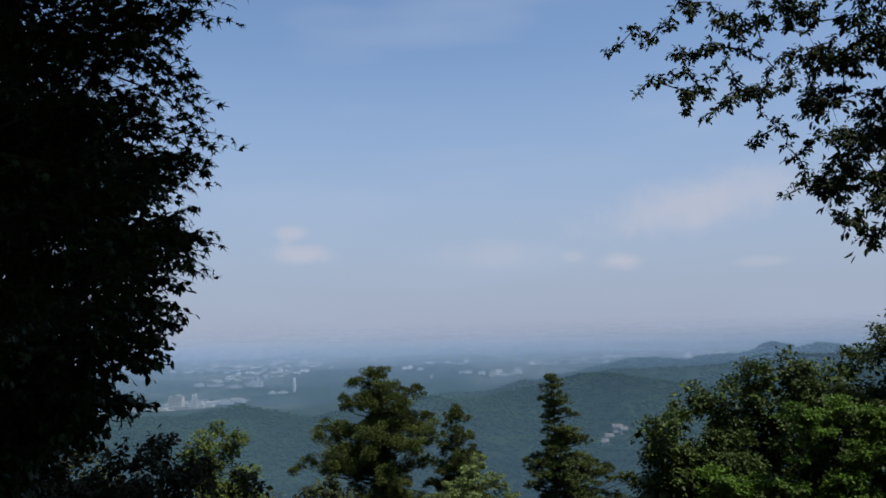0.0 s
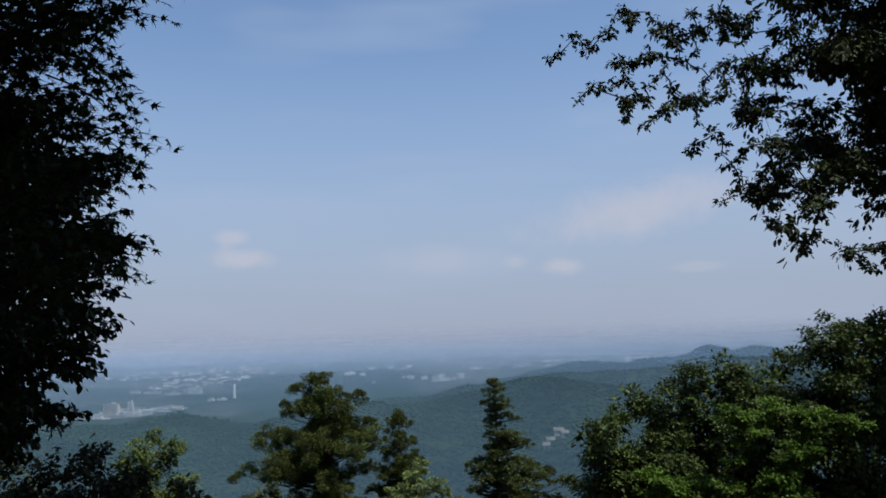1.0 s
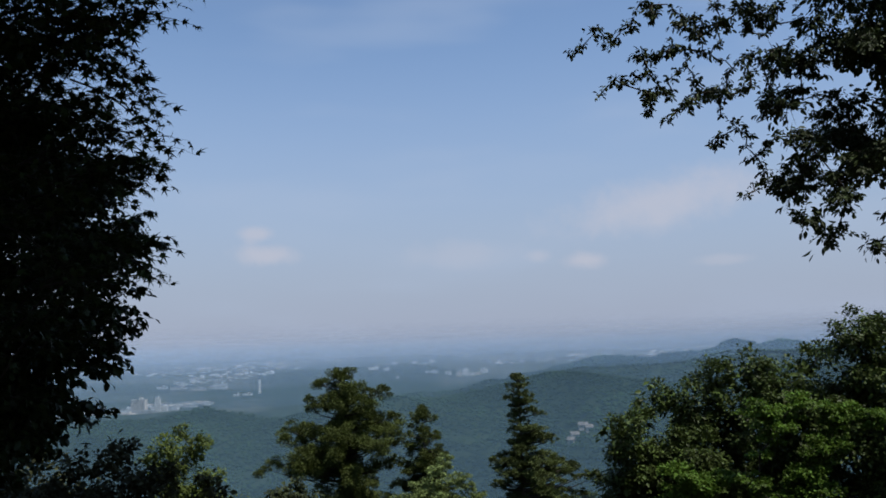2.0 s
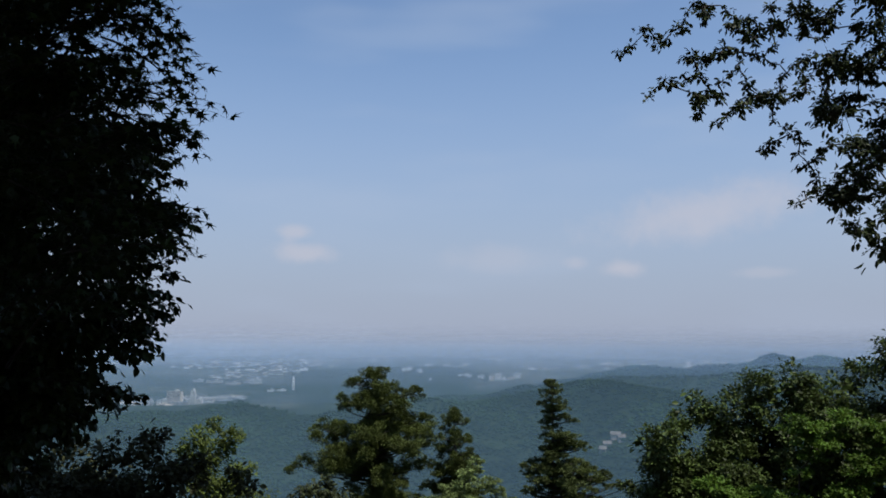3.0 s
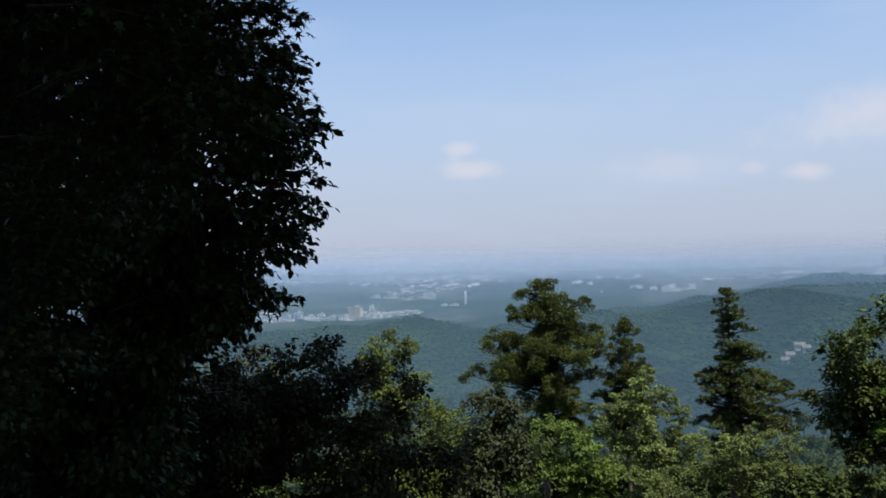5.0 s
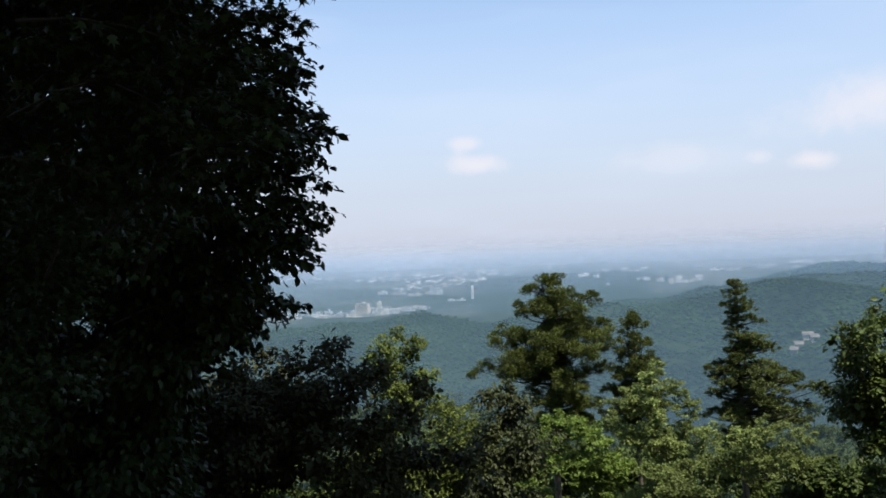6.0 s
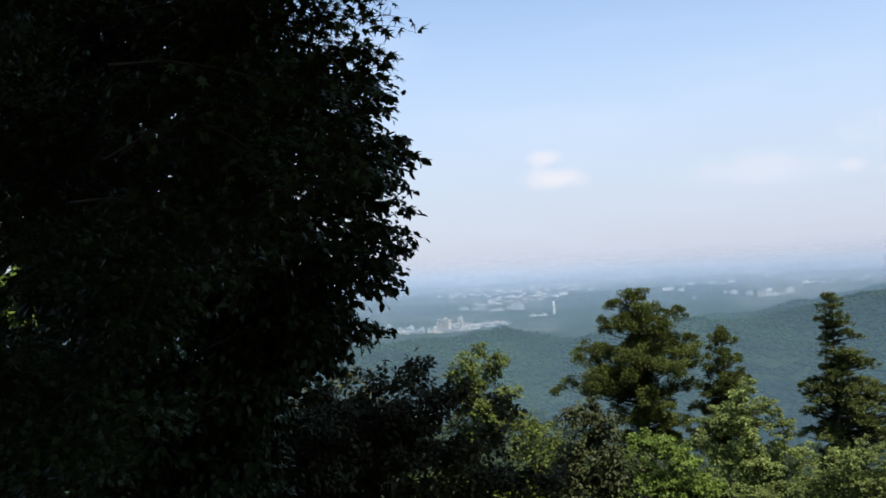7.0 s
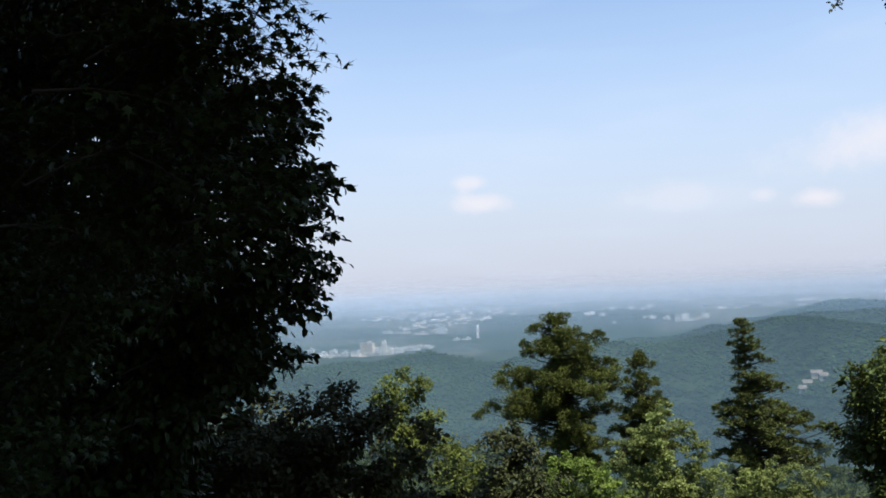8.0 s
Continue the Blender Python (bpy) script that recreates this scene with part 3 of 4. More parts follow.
clad("maple_tree", "shaded maple with small star-shaped leaves on layered sprays", MAPLE_EDGE, (2.5, 2.9), 0.55, MAPLE_INNER, 0.043, M_MAPLE_SHADED, STAR, 12,
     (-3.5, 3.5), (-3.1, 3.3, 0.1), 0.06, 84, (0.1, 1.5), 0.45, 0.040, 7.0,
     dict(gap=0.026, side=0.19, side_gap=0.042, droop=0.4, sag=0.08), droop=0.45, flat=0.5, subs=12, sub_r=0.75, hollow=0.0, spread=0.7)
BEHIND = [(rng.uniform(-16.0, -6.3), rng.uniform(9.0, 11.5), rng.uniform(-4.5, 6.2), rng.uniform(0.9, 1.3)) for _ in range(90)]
tree("shade_tree", "dense dark evergreen tree standing behind the oak in shade", "tree", BEHIND, 0.28, 11, M_OAK_SHADED, 15,
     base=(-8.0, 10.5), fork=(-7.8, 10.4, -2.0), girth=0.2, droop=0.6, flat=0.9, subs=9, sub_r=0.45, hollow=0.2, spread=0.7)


rng = np.random.default_rng(29)
SUNNY = [(rng.uniform(-28.0, -17.0), rng.uniform(19.0, 22.0), rng.uniform(-5.0, 3.0), rng.uniform(1.0, 1.5)) for _ in range(36)]
tree("sunlit_tree", "sunlit yellow-green tree glimpsed between the dark trunks", "tree", SUNNY, 0.30, 16, M_LIME, 17, girth=0.2, joined=True, subs=8)


# stands beyond the view's right edge, added only to darken the slope there
OFF_VIEW = [(rng.uniform(21.8, 28.0), rng.uniform(26.0, 31.0), rng.uniform(1.5, 9.0), rng.uniform(1.0, 1.5)) for _ in range(44)]
tree("shade_tree", "unseen dense broadleaf tree added out of view to shade the slope", "tree", OFF_VIEW, 0.32, 12, M_DARKGREEN, 18, girth=0.3, joined=True, subs=8, core=7)


def overhead_lumps(seed):
    """An unseen roof of boughs added over the viewpoint for shade, rising away from it on all sides."""
    rng = np.random.default_rng(seed)
    out = []
    while len(out) < 190:
        x, y = rng.uniform(-12, 7), rng.uniform(-8, 12)
        z = max(3.4, 0.66 * math.hypot(x, y) + 1.6) + rng.uniform(0, 1.6)
        out.append((x, y, z, rng.uniform(1.1, 1.6)))
    return out


# added out of sight to keep sun and sky off the near trees
tree("unseen_canopy", "unseen broadleaf canopy added above the view to shade the viewpoint", "tree", overhead_lumps(6), 0.7, 20, M_BRANCH, 16,
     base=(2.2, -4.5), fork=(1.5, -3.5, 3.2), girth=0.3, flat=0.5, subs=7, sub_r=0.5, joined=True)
DARK_SHRUB = [(-4.42, 13.54, -1.49, 0.25), (-4.25, 12.04, -1.5, 0.3), (-5.14, 13.27, -1.66, 0.31), (-3.95, 13.5, -2.01, 0.4), (-4.26, 13, -2.19, 0.56), (-4.78,
    12.45, -2.27, 0.7), (-3.21, 12.4, -2.45, 0.49), (-3, 13.52, -2.23, 0.25), (-5.55, 12.34, -2.42, 0.82), (-3.92, 12.18, -3.02, 0.73), (-3.14, 13.37,
    -3.3, 0.62), (-7.07, 13.91, -3.61, 0.92), (-6.96, 12.01, -2.7, 0.96), (-2.28, 13.02, -3.28, 0.43)]
SHRUB_LEFT = [(rng.uniform(-9.0, -4.4), rng.uniform(12.0, 14.0), rng.uniform(-5.2, -2.2), rng.uniform(0.7, 1.0)) for _ in range(16)]
tree("shade_shrub", "large dark glossy-leaved shrub growing in shade on the slope", "shrub", DARK_SHRUB + SHRUB_LEFT, 0.085, 12, M_SHRUB, 13, core=8,
     girth=0.12, grow=1.1, skirt=(10, 2), droop=0.4, flat=0.8, subs=9, sub_r=0.42, hollow=0.3, spread=0.6)

# ---- the overhanging tree
SPRAY_UPPER = [(3.24, 15.28, 5.3, 0.16), (3.44, 14.74, 5.54, 0.12), (3.91, 15.32, 5.47, 0.2), (4.31, 15.47, 5.84, 0.17), (4.42, 15.47, 5.23, 0.15), (4.6, 14.95,
    5.88, 0.22), (5.03, 15.11, 5.32, 0.2), (5.56, 15.28, 5.63, 0.22), (6.04, 15.14, 5.77, 0.26)]
SPRAY_LOWER = [(3.58, 14.94, 4.36, 0.11), (3.78, 14.53, 4.52, 0.18), (4.28, 15.05, 4.71, 0.16), (4.48, 14.94, 4.33, 0.08), (4.41, 14.92, 4.01, 0.06), (4.78, 14.83,
    3.84, 0.13), (5.06, 14.7, 4.07, 0.2), (5.56, 15.12, 4.29, 0.22), (5.74, 14.8, 4.35, 0.22), (6, 14.77, 3.66, 0.22), (5.69, 15.12, 3.43, 0.2), (6.42,
    15.03, 3.19, 0.24), (6.68, 14.63, 3.98, 0.33)]
BOUGHS = [(7.03, 14.9, 3.52, 0.34), (5.84, 14.24, 2.35, 0.12), (6.57, 15.08, 2.66, 0.22), (7.11, 14.9, 2.73, 0.34), (7.15, 14.87, 2.01, 0.34), (7.49, 14.73,
    1.58, 0.33), (7.76, 14.53, 2.24, 0.42), (8.59, 15.19, 1.51, 0.36), (8.71, 14.68, 1.14, 0.18), (8.39, 14.63, 2.97, 0.51), (8.26, 15.19, 4.18, 0.61),
    (7.7, 15.05, 5.01, 0.6), (6.7, 14.42, 4.91, 0.34), (6.65, 15.02, 5.83, 0.36), (8.5, 14.5, 5.14, 0.77), (9.63, 15.46, 4.13, 0.72), (9.67, 15.57, 2.49,
    0.62), (10, 14.99, 1.64, 0.7), (10.68, 15.55, 3.69, 0.93), (9.88, 14.33, 4.97, 0.86), (8.38, 15.01, 7, 0.9), (6.42, 14.3, 6.77, 0.57), (10.01, 14.88,
    7.17, 1.09)]
rng = np.random.default_rng(19)
FINE = [(rng.uniform(4.4, 7.0), rng.uniform(14.5, 15.5), rng.uniform(4.0, 6.3), rng.uniform(0.09, 0.17)) for _ in range(60)]
THICK = [(rng.uniform(7.2, 12.0), rng.uniform(14.4, 16.4), rng.uniform(2.2, 8.0), rng.uniform(0.3, 0.6)) for _ in range(64)]
DEEP = [(rng.uniform(8.2, 12.5), rng.uniform(14.8, 17.0), rng.uniform(2.6, 8.6), rng.uniform(0.5, 0.8)) for _ in range(40)]
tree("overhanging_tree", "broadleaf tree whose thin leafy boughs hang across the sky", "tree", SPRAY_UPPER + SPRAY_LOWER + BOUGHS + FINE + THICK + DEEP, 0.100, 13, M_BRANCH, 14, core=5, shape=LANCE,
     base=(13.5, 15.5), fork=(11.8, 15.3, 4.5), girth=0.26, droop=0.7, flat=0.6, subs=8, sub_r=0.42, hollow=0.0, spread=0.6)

# ---- trees on the slope below
BUSH_DARK = [(7.3, 29.53, -3.56, 0.75), (8.96, 31.01, -2.24, 0.54), (9.98, 30.99, -2.74, 0.86), (8.22, 29.9, -4.44, 0.99), (10.24, 29.93, -4.52, 1.09), (7.45,
    30.16, -4.99, 0.64), (11, 30.76, -1.84, 0.69), (12.2, 30.24, -1.41, 0.68), (12.89, 29.75, -1.85, 0.79), (11.68, 30.54, -3.06, 1.01), (13.96, 30,
    -2.89, 1), (8.38, 32.14, -3.09, 0.51)]
BUSH_TALL = [(16.21, 31.53, -0.3, 0.84), (18.37, 33.01, -0.21, 0.79), (15.93, 32.99, -0.99, 0.61), (18.62, 31.9, -0.62, 1.17), (17.18, 31.93, -1.87, 1.31),
    (19.41, 32.16, 0.13, 0.73), (20.94, 32.76, -1.13, 1.52), (21.64, 32.24, -0.04, 1.28), (19.24, 31.75, -2.78, 1.48), (22.49, 32.54, -2.93, 1.94),
    (17.05, 32, -4, 1.7), (15.76, 34.14, -5.08, 1.59), (21.08, 34.35, -5.52, 2.05)]
BUSH_LIME = [(10.91, 27.02, -2.46, 0.57), (12.77, 28, -2.35, 0.63), (14, 27.99, -2.73, 0.67), (14.94, 27.27, -2.97, 0.65), (11.73, 27.28, -3.04, 0.54), (8.53,
    27.44, -4.46, 0.62), (9.67, 27.84, -4.78, 0.63), (13.48, 27.5, -3.76, 0.66), (10.55, 27.17, -4.67, 0.47)]
YOUNG_TREE = [(-11.8, 44.65, -4.11, 0.44), (-12.04, 42.85, -4.66, 0.63), (-10.82, 44.32, -4.99, 0.65), (-11.7, 44.6, -5.82, 0.95), (-10.29, 44, -6.58, 0.82),
    (-12.16, 43.34, -6.68, 1.04), (-10.52, 43.28, -7.69, 1.15), (-12.14, 44.63, -8.84, 1.33), (-12.84, 43.21, -5.33, 0.52)]
EDGE_BUSH = [(-9.46, 45.53, -8.24, 0.85), (-8.85, 47.01, -9.53, 0.94), (-8.34, 46.99, -11.14, 1.4), (-10.14, 45.9, -10, 1.37), (-7.43, 45.93, -12.08, 1.37)]
PALE_TREE = [(1.56, 41.53, -5.83, 0.61), (0.79, 43.01, -6.79, 0.86), (2.3, 42.99, -6.87, 0.86), (-0.04, 41.9, -7.47, 0.89), (1.49, 41.93, -7.81, 1.11), (2.91,
    42.16, -7.66, 0.73), (0.17, 42.76, -9.05, 1.19), (2.08, 42.24, -9.32, 1.29), (3.21, 41.75, -8.67, 0.83)]
LIME_TREE = [(-2.72, 38.53, -7.61, 0.82), (-1.83, 40.01, -8.49, 0.96), (-3.89, 39.99, -8.77, 0.96), (-1.01, 38.9, -8.62, 0.83), (-2.57, 38.93, -9.52, 1.09),
    (-4.86, 39.16, -9.49, 0.94), (-0.64, 39.76, -10.06, 1.06)]
FEATHER_TREE = [(4.35, 36.96, -7.93, 0.98), (5.91, 38.72, -7.96, 0.98), (6.7, 37.29, -7.88, 0.84), (5.1, 38.1, -9.28, 1.26), (6.66, 36.54, -8.98, 1.12), (3.42,
    39.26, -9.61, 1.2), (1.99, 39.2, -10.11, 1.2)]
DUSKY_TREE = [(-5, 35.65, -5.89, 0.57), (-5.38, 33.85, -5.82, 0.45), (-4.24, 35.32, -6.44, 0.7), (-4.94, 35.6, -7.35, 0.85), (-5.92, 35, -7.81, 0.84), (-3.77,
    34.34, -7.64, 0.82), (-4.92, 34.28, -8.64, 0.96)]
rng = np.random.default_rng(23)
BUSH_FILL = [(7.6 + 7.0 * k / 25, rng.uniform(30.0, 32.5), rng.uniform(-7.5, -4.2 + 1.6 * k / 25), rng.uniform(0.65, 0.85)) for k in range(26)]
TALL_FILL = [(rng.uniform(14.5, 23.0), rng.uniform(32.5, 35.0), rng.uniform(-6.5, -1.6), rng.uniform(0.9, 1.2)) for _ in range(16)]
tree("broadleaf_tree", "dense dark green broadleaf tree with a sunlit top", "tree", BUSH_DARK + BUSH_FILL, 0.15, 25, M_DARKGREEN, 21, core=10, fill=False, hollow=0.35, skirt=(10, 3), grow=1.5, girth=0.22, subs=9, sub_r=0.42, group="broadleaf trees on the slope")
tree("broadleaf_tree", "taller rounded dark green broadleaf tree", "tree", BUSH_TALL + TALL_FILL, 0.17, 22, M_DARKGREEN, 22, core=12, fill=False, hollow=0.35, skirt=(10, 4), grow=1.35, girth=0.3, subs=10, sub_r=0.42, group="broadleaf trees on the slope")
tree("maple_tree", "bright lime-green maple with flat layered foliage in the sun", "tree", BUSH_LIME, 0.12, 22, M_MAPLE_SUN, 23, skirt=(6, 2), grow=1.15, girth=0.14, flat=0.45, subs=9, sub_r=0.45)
tree("young_tree", "slender young tree with yellow-green sunlit top leaves", "tree", YOUNG_TREE, 0.18, 15, M_YOUNG, 24, core=6, skirt=(8, 4), grow=1.2, girth=0.14, subs=8, sub_r=0.45)
tree("roadside_bush", "sunlit yellow-green bush at the wood's edge", "bush", EDGE_BUSH, 0.18, 9, M_YOUNG, 25, skirt=(8, 4), grow=1.3, girth=0.12, subs=8)
tree("pale_tree", "pale yellow-green tree in creamy flower", "tree", PALE_TREE, 0.115, 10.5, M_PALE, 26, skirt=(14, 5), grow=1.15, girth=0.16, subs=13, sub_r=0.27, flat=0.6, hollow=0.2, spread=0.6)
tree("lime_tree", "fresh lime-green broadleaf tree in full sun", "tree", LIME_TREE, 0.125, 10, M_LIME, 27, skirt=(12, 5), grow=1.2, girth=0.15, flat=0.5, subs=13, sub_r=0.28, hollow=0.2, spread=0.6)
tree("feathery_tree", "soft feathery yellow-green tree with a flat spreading top", "tree", FEATHER_TREE, 0.11, 9, M_FEATHER, 28, skirt=(14, 5), grow=1.2, girth=0.16, flat=0.45, subs=14, sub_r=0.27, hollow=0.2, spread=0.6)
tree("dusky_tree", "dull dark-leaved small tree before the pine", "tree", DUSKY_TREE, 0.17, 16, M_DUSKY, 29, core=8, skirt=(8, 4), grow=1.25, girth=0.13, subs=8, droop=0.6)


def conifer(name, label, lumps, top, girth, leaf, density, mat, seed, grow=1.0, flat=0.8, fill=True, subs=9, sub_r=0.40, hollow=0.25):
    """A straight stem to the very top with tufted boughs."""
    rng = np.random.default_rng(seed)
    foot = Vector((top[0] + 0.2, top[1], height(top[0], top[1]) - 0.2))
    tip = Vector(top)
    holder = new(name)
    holder.location = foot
    bpy.context.view_layer.update()
    pts = [foot.lerp(tip, i / 12) + Vector(rng.normal(size=3)) * 0.06 for i in range(13)]
    part("trunk", tube_mesh("trunk", [(pts, [girth * (1.0 - i / 12) + 0.012 for i in range(13)])], M_BARK, 12), holder, "straight reddish-grey stem")
    runs, inner = [], []
    lumps = [(l[0], l[1], l[2], l[3] * grow * (0.66 + 0.34 * min(1.0, (tip.z - l[2]) / 4.5))) for l in lumps]
    for l in lumps:
        p = Vector(l[:3])
        h = min(0.97, max(0.05, (p.z - 0.25 * math.hypot(p.x - tip.x, p.y - tip.y) - foot.z) / (tip.z - foot.z)))
        q = foot.lerp(tip, h)
        mid = q.lerp(p, 0.55) + Vector((0, 0, -0.05 * (p - q).length))
        runs.append(([q, mid, p], [0.055, 0.04, 0.018]))
        if fill:
            inner.append((*q.lerp(p, 0.55), l[3] * 0.75))
    for run in runs if len(runs) < 40 else ():
        part("limb", tube_mesh("limb", [run], M_TWIG, 5), holder)
    if len(runs) >= 40:
        tagged(part("branchwork", tube_mesh("branchwork", runs, M_TWIG, 5), holder), kind="stuff")
    p, a, n, s = scatter_leaves(lumps + inner, leaf, density, rng, droop=-0.35, flat=flat, subs=subs, sub_r=sub_r, hollow=hollow, spread=0.7)
    part("crown", leaf_mesh("crown", p, a, n, s, NARROW, mat), holder, "olive-green needle tufts")
    return tagged(holder, label, "conifer", "conifers on the slope")


def bough_lumps(top, profile, step, around, rise, size, seed, keep=1.0, lean=0.0):
    """Boughs set spirally round the stem; profile: depth below the top, reach to the west, reach to the east.
    rise: how far the bough's end lifts (or hangs, when negative) over its length."""
    rng = np.random.default_rng(seed)
    ds, ws, es = zip(*profile)
    out, d, k = [], 0.15, 0
    while d < ds[-1]:
        west, east = lerp(d, ds, ws), lerp(d, ds, es)
        x0 = top[0] + lean * d
        out.append((x0, top[1], top[2] - d, size * 0.9))
        for q in range(around):
            k += 1
            a = k * 2.39996 + rng.uniform(-0.25, 0.25)
            c, sn = math.cos(a), math.sin(a)
            far = (east if c > 0 else west) * abs(c) + 0.5 * (east + west) * (1 - abs(c))
            ln = far * rng.uniform(0.72, 1.06)
            if rng.random() > keep and far > 0.9:
                continue
            n = max(1, int(ln / (size * 0.95)))
            z0 = top[2] - d + rng.uniform(-0.6, 0.6) * step * min(1.0, d)
            for i in range(n):
                t = (i + 1) / n
                if t < 0.22 and n > 3:
                    continue
                out.append((x0 + c * ln * t, top[1] + sn * ln * t, z0 + rise * ln * t * t + rng.uniform(-0.3, 0.3) * size, size * rng.uniform(0.75, 1.2) * (1.1 - 0.3 * t)))
        d += step * rng.uniform(0.75, 1.25)
    return out


PINE_TOP, FIR_TOP, CEDAR_TOP = (-5.0, 62.3, -2.1), (0.75, 58.9, -4.5), (7.12, 57.0, -2.35)
PINE_SHAPE = [(0, 0.3, 0.3), (0.5, 1.2, 1.4), (1.0, 1.8, 2.4), (2.0, 2.7, 3.3), (3.2, 3.3, 4.2), (4.4, 4.5, 5.2), (5.4, 5.5, 5.5), (6.2, 5.8, 4.4), (6.9, 5.0, 3.1), (7.6, 2.4, 2.7), (9.0, 2.0, 2.6), (12.0, 1.8, 2.2)]
FIR_SHAPE = [(0, 0.15, 0.15), (0.9, 0.85, 0.85), (1.8, 1.15, 1.4), (2.7, 1.2, 1.75), (3.3, 1.1, 2.1), (4.5, 1.9, 1.9), (8.0, 2.0, 2.0)]
CEDAR_SHAPE = [(0, 0.15, 0.15), (0.5, 0.75, 0.75), (1.4, 0.95, 0.85), (2.0, 0.5, 0.55), (2.7, 0.6, 2.0), (3.6, 0.6, 2.7), (4.2, 0.9, 2.0), (5.2, 2.3, 3.3), (6.0, 2.6, 4.2), (6.9, 2.9, 4.7), (7.9, 2.4, 3.6), (8.8, 1.6, 4.0), (12.0, 2.5, 3.5)]
conifer("pine_tree", "broad old conifer with a domed crown of rounded tufted boughs", bough_lumps(PINE_TOP, PINE_SHAPE, 0.92, 6, 0.02, 0.92, 31, 0.9, 0.03), PINE_TOP, 0.34, 0.17, 44, M_NEEDLE, 31, 1.0, 0.75, False, 6, 0.55, 0.45)
conifer("pine_tree", "smaller conical conifer with dense tufted boughs", bough_lumps(FIR_TOP, FIR_SHAPE, 0.66, 5, 0.04, 0.66, 32, 0.95), FIR_TOP, 0.22, 0.16, 36, M_NEEDLE, 32, 1.05, 0.75, False, 6, 0.5, 0.4)
conifer("cedar_tree", "tall narrow cedar with layered drooping boughs, longer on one side", bough_lumps(CEDAR_TOP, CEDAR_SHAPE, 0.56, 6, -0.10, 0.56, 33, 0.72, 0.05), CEDAR_TOP, 0.3, 0.16, 32, M_CEDAR, 33, 1.1, 0.5, False, 7)


# ---- trees lower on the slope
def slope_lumps(seed):
    rng = np.random.default_rng(seed)
    return [(rng.uniform(-2.6, 2.6), 100 + rng.uniform(-2.6, 2.6), height(0, 100) + rng.uniform(4, 10), rng.uniform(0.9, 1.6)) for _ in range(14)]


first = tree("slope_tree", "mid-green broadleaf tree lower down the slope", "tree", slope_lumps(3), 0.42, 26, M_DARKGREEN, 41, base=(0, 100), girth=0.2, subs=7, joined=True, group="woods below")
rng = np.random.default_rng(77)
for az in (-24, -19, -15, -11, -7, -3.5, 0.5, 3, 6, 8.5, 10.5, 12.5, 15, 18, 22):
    for dist in (82, 118, 165):
        a = radians(az + rng.uniform(-1.5, 1.5))
        d = dist * rng.uniform(0.92, 1.08)
        x, y = d * math.sin(a), d * math.cos(a)
        copy_thing(first, pose(x, y, height(x, y) - 0.2, 0, 0, rng.uniform(0, 360)))
for k in range(230):
    a = radians(-29 + 61 * ((k * 0.618034) % 1.0))
    d = 175 * (430 / 175) ** ((k + 0.5) / 230)
    x, y = d * math.sin(a), d * math.cos(a)
    copy_thing(first, pose(x, y, height(x, y) - 0.2, 0, 0, rng.uniform(0, 360)))


# ---- far woods
def far_woods(name, rlo, rhi, spacing, size, az0, az1, seed):
    rng = np.random.default_rng(seed)
    bm = bmesh.new()
    bmesh.ops.create_icosphere(bm, subdivisions=1, radius=1.0)
    tv = np.array([v.co[:] for v in bm.verts])
    tf = np.array([[v.index for v in f.verts] for f in bm.faces])
    bm.free()
    area = radians(az1 - az0) * (rhi ** 2 - rlo ** 2) / 2
    n = int(area / spacing ** 2)
    r = np.sqrt(rng.uniform(rlo ** 2, rhi ** 2, n))
    a = np.radians(rng.uniform(az0, az1, n))
    x, y = r * np.sin(a), r * np.cos(a)
    z = np.array([height(float(i), float(j)) for i, j in zip(x, y)])
    keep = z > -200
    x, y, z = x[keep], y[keep], z[keep]
    n = len(x)
    s = size * rng.uniform(0.45, 1.2, n) * (0.75 if size > 8 else 1.0)
    jig = 1 + rng.normal(size=(n, len(tv))) * 0.24
    turn = rng.uniform(0, 6.28, n)
    vx = tv[None, :, 0] * np.cos(turn)[:, None] - tv[None, :, 1] * np.sin(turn)[:, None]
    vy = tv[None, :, 0] * np.sin(turn)[:, None] + tv[None, :, 1] * np.cos(turn)[:, None]
    co = np.stack((x[:, None] + vx * jig * s[:, None] * 0.55, y[:, None] + vy * jig * s[:, None] * 0.55,
                   z[:, None] + s[:, None] * 0.35 + tv[None, :, 2] * jig * s[:, None] * 0.26), -1)
    idx = (tf[None] + (np.arange(n) * len(tv))[:, None, None]).reshape(-1).astype(np.int32)
    me = bpy.data.meshes.new(name)
    me.vertices.add(n * len(tv))
    me.vertices.foreach_set("co", co.reshape(-1).astype(np.float32))
    me.loops.add(len(idx))
    me.loops.foreach_set("vertex_index", idx)
    me.polygons.add(len(idx) // 3)
    me.polygons.foreach_set("loop_start", np.arange(0, len(idx), 3, dtype=np.int32))
    me.update(calc_edges=True)
    me.materials.append(M_WOODS)
    return tagged(new(name, me), "dense green mixed woods covering the far hills", "woods", kind="stuff")


far_woods("far_woods", 430, 770, 3.3, 3.4, -26, 32, 5)
far_woods("far_woods", 1050, 1420, 8, 8.1, -5, 34, 6)
far_woods("far_woods", 1700, 1960, 6.5, 8.0, 4, 34, 7)
far_woods("far_woods", 2300, 2680, 14, 9.0, -10.5, 3, 9)


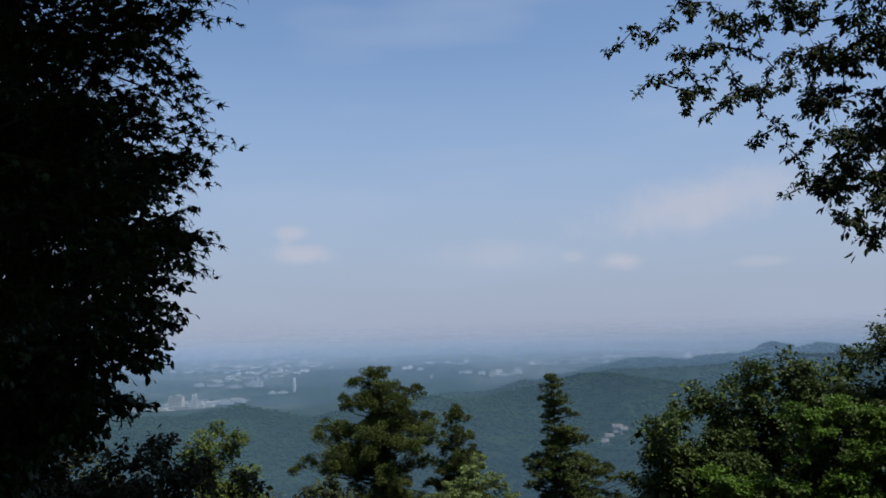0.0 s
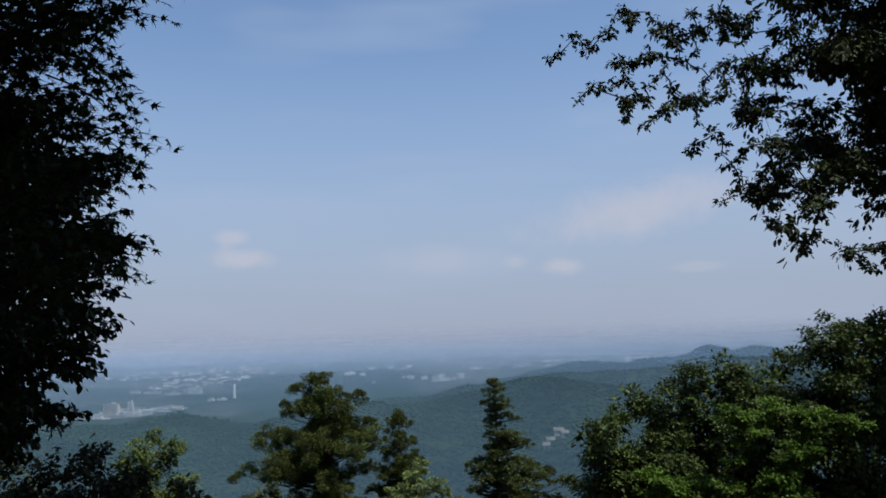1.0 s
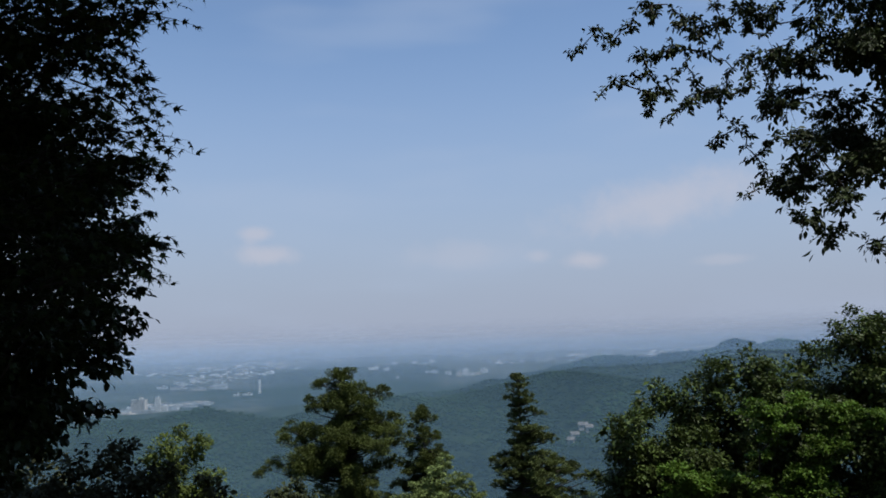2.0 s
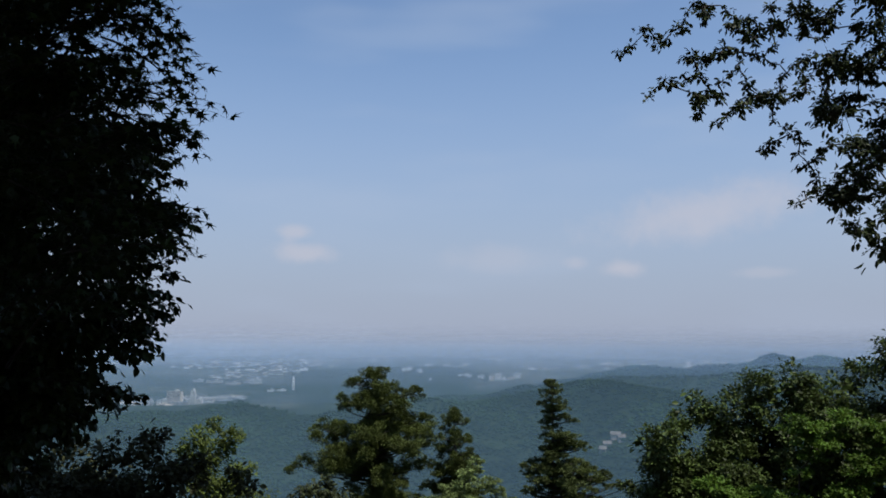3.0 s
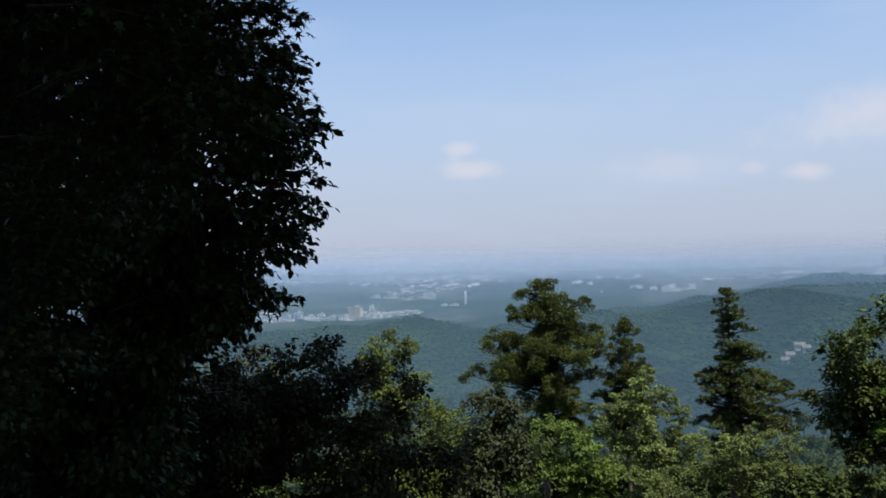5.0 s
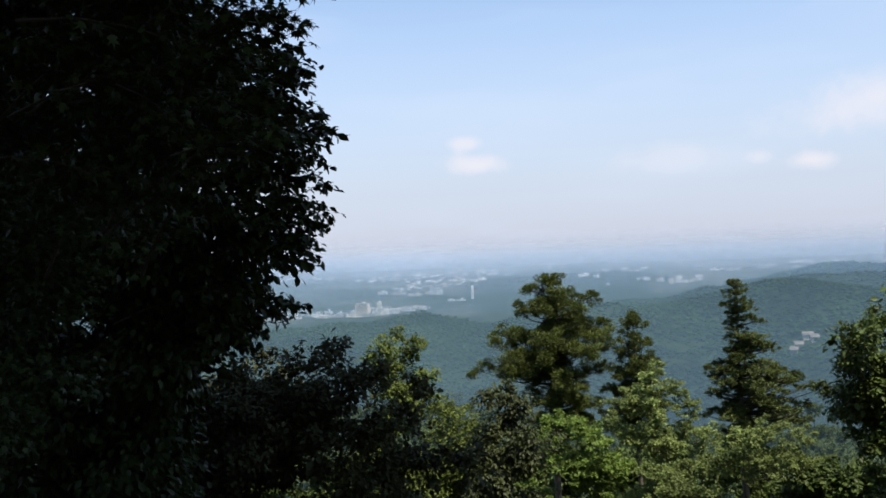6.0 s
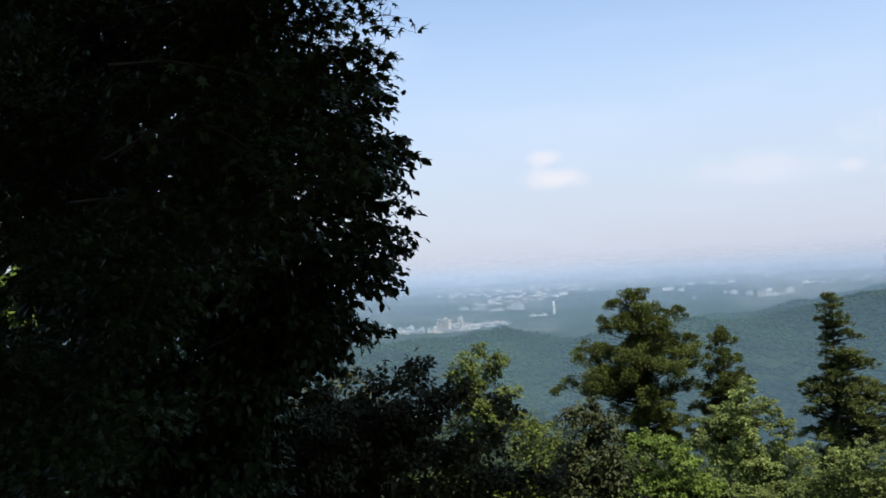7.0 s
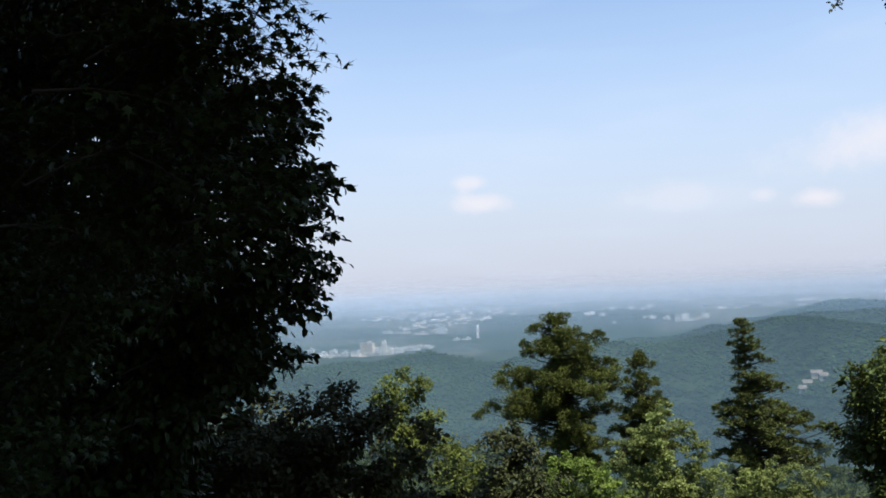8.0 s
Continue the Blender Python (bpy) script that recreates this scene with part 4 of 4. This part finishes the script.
# ---------------------------------------------------------------- the town on the plain
def block_mesh(name, w, d, h, mat, bevel=0.0):
    bm = bmesh.new()
    bmesh.ops.create_cube(bm, size=1.0, matrix=Matrix.Translation((0, 0, h / 2)) @ Matrix.Diagonal((w, d, h, 1)))
    if bevel:
        bmesh.ops.bevel(bm, geom=bm.edges[:], offset=bevel, segments=1, affect="EDGES")
    me = bpy.data.meshes.new(name)
    bm.to_mesh(me)
    bm.free()
    me.materials.append(mat)
    return me


def building(x, y, w, d, h, mat, label, turn=0.0, bands=True, top=True):
    z = height(x, y)
    ob = new("town_building")
    ob.location = (x, y, z - 1.0)
    ob.rotation_euler = (0, 0, turn)
    bpy.context.view_layer.update()

    def add(name, me, at, lab=""):
        o = new(name, me)
        o.parent = ob
        o.location = at
        return tagged(o, lab) if lab else o
    add("wall", block_mesh("wall", w, d, h + 1.0, mat, 0.15), (0, 0, 0))
    add("roof", block_mesh("roof", w + 0.4, d + 0.4, 0.6, M_ROOF, 0.1), (0, 0, h + 1.0), "grey flat roof")
    if top:
        add("roof_house", block_mesh("roof_house", w * 0.25, d * 0.4, 2.6, mat, 0.1), (w * 0.15, 0, h + 1.8))
    if bands and h > 8 and y < 1800:
        for k in range(int(h // 3.2)):
            add("window", block_mesh("window", w * 0.9, 0.3, 1.0, M_GLASS_DARK), (0, -d / 2 - 0.1, 2.4 + 3.2 * k), "dark window band")
    return tagged(ob, label, "building", "town on the plain")


rng = np.random.default_rng(8)
for k, (u, r, w, h, mat) in enumerate(((-0.3110, 1480, 27, 23, M_WALL_WARM), (-0.2900, 1490, 14, 24, M_WALL), (-0.2820, 1500, 16, 14, M_WALL), (-0.3250, 1500, 22, 9, M_WALL), (-0.2720, 1530, 26, 9, M_WALL),
        (-0.2530, 1600, 38, 8, M_WALL), (-0.2350, 1640, 14, 7, M_WALL), (-0.3400, 1520, 18, 9, M_WALL), (-0.3550, 1510, 20, 12, M_WALL), (-0.3700, 1500, 22, 10, M_WALL), (-0.3850, 1520, 26, 16, M_WALL), (-0.4000, 1500, 20, 12, M_WALL),
        (-0.2180, 2180, 34, 22, M_WALL), (-0.2280, 2200, 26, 14, M_WALL_WARM), (-0.2440, 2150, 60, 9, M_WALL_WARM), (-0.2660, 2200, 46, 9, M_WALL_WARM), (-0.2850, 2220, 40, 10, M_WALL), (-0.2000, 1950, 22, 9, M_WALL), (-0.1880, 1960, 24, 8, M_WALL),
        (-0.1620, 2750, 44, 12, M_WALL), (-0.1710, 2650, 30, 8, M_WALL), (-0.0420, 2450, 36, 9, M_WALL), (-0.0280, 2400, 24, 9, M_WALL), (-0.0150, 2250, 14, 7, M_WALL), (0.0250, 2350, 40, 9, M_WALL), (0.0440, 2380, 30, 14, M_WALL),
        (0.0560, 2360, 24, 22, M_WALL_WARM), (0.0640, 2400, 20, 26, M_WALL), (0.0700, 2380, 26, 16, M_WALL), (0.0780, 2420, 30, 12, M_WALL_WARM), (0.0860, 2450, 22, 20, M_WALL), (0.1020, 2900, 30, 12, M_WALL))):
    building(u * r, r, w * (0.62 if k % 3 else 0.9), 12, h * (1.0 if k < 2 else rng.uniform(0.5, 0.85)), mat, "pale concrete block with a flat roof on the plain", rng.uniform(-0.25, 0.25))


def house(x, y, w, d, h, turn):
    """A small house with a pitched roof and one window to the valley."""
    ob = new("house")
    ob.location = (x, y, height(x, y) - 0.5)
    ob.rotation_euler = (0, 0, turn)

    def add(name, me, at, lab=""):
        o = new(name, me)
        o.parent, o.location = ob, at
        return tagged(o, lab) if lab else o
    add("wall", block_mesh("wall", w, d, h, M_WALL_WARM, 0.1), (0, 0, 0))
    e = 0.5
    me = bpy.data.meshes.new("roof")
    xs, ys = w / 2 + e, d / 2 + e
    me.from_pydata([(-xs, -ys, 0), (xs, -ys, 0), (xs, ys, 0), (-xs, ys, 0), (-xs, 0, 1.8), (xs, 0, 1.8)], [],
                   [(0, 1, 5, 4), (2, 3, 4, 5), (0, 4, 3), (1, 2, 5), (3, 2, 1, 0)])
    me.materials.append(M_TILE)
    add("roof", me, (0, 0, h + 0.01), "weathered grey pitched roof")
    add("window", block_mesh("window", 1.6, 0.2, 1.1, M_GLASS_DARK), (w * 0.2, -d / 2 - 0.05, h * 0.45), "dark window")
    return tagged(ob, "small pale house half hidden by trees in the valley", "house", "houses in the valley")


for u, drop, w, h in ((0.199, 0.108, 5.5, 3.4), (0.206, 0.111, 4.0, 3.2), (0.189, 0.119, 4.5, 3.2), (0.184, 0.124, 3.6, 3.0)):
    # the spot on the valley's far side that lies this far below the viewpoint
    r = next((q for q in range(330, 700, 3) if height(u * q, q) > -drop * q), 480)
    house(u * r, r, w, 4.5, h, rng.uniform(-0.3, 0.3))


def chimney(x, y, h):
    z = height(x, y)
    ob = new("industrial_chimney")
    ob.location = (x, y, z - 1)
    bpy.context.view_layer.update()
    top = Vector((x, y, z + h))
    foot = Vector((x, y, z - 1))
    part("shaft", tube_mesh("shaft", [([foot.lerp(top, i / 8) for i in range(9)], [3.6 - 0.12 * i for i in range(9)])], M_CHIMNEY, 20), ob)
    part("rim", tube_mesh("rim", [([top, top + Vector((0, 0, 1.0))], [3.0, 3.0])], M_ROOF, 20), ob, "grey rim")
    return tagged(ob, "tall plain white incinerator chimney on the plain", "chimney")


chimney(-348.4, 2000, 33)


def town_stuff(seed):
    """Low roofs too small and too many to tell apart."""
    rng = np.random.default_rng(seed)
    verts, faces, tone = [], [], []
    for _ in range(5200):
        r = 1520 * (4750 / 1520) ** rng.random()
        deg = rng.uniform(-28, 26)
        settled = deg < -9.8 or (deg > 2.0 and r > 2100 and deg < 7.5) or r > 2950
        if not settled:
            continue
        a = radians(deg)
        x, y = r * math.sin(a), r * math.cos(a)
        if noise.noise(Vector((x / 260, y / 420, 5.5))) < (0.20 if r < 2800 else 0.0):
            continue
        big = rng.random() < 0.10
        w, d, h = rng.uniform(5, 15) * (2.6 if big else 1), rng.uniform(7, 16), rng.uniform(2.5, 5.5) * (1.4 if big else 1)
        z, b = height(x, y) - 1, len(verts)
        for k in range(8):
            verts.append((x + w / 2 * (1 if k & 1 else -1), y + d / 2 * (1 if k & 2 else -1), z + (h if k & 4 else 0)))
        faces += [tuple(b + i for i in f) for f in ((0, 1, 5, 4), (1, 3, 7, 5), (3, 2, 6, 7), (2, 0, 4, 6), (4, 5, 7, 6))]
        tone += [int(rng.choice(3, p=(0.5, 0.3, 0.2)))] * 5
    me = bpy.data.meshes.new("distant_town")
    me.from_pydata(verts, [], faces)
    for m in (M_ROOF, M_WALL, M_WALL_WARM):
        me.materials.append(m)
    me.polygons.foreach_set("material_index", np.array(tone, dtype=np.int32))
    return tagged(new("distant_town", me), "scattered low pale roofs of a distant town", "town", kind="stuff")


town_stuff(4)
for u, r, w, h in ((0.0520, 3560, 16, 30), (0.0555, 3580, 12, 22), (0.0480, 3540, 18, 14), (0.118, 3800, 34, 18), (0.150, 3850, 28, 14), (0.190, 3750, 40, 13), (0.232, 3900, 30, 16)):
    building(u * r, r, w, 16, h, M_ROOF, "tall grey block of the far city, dim in haze", 0.1)
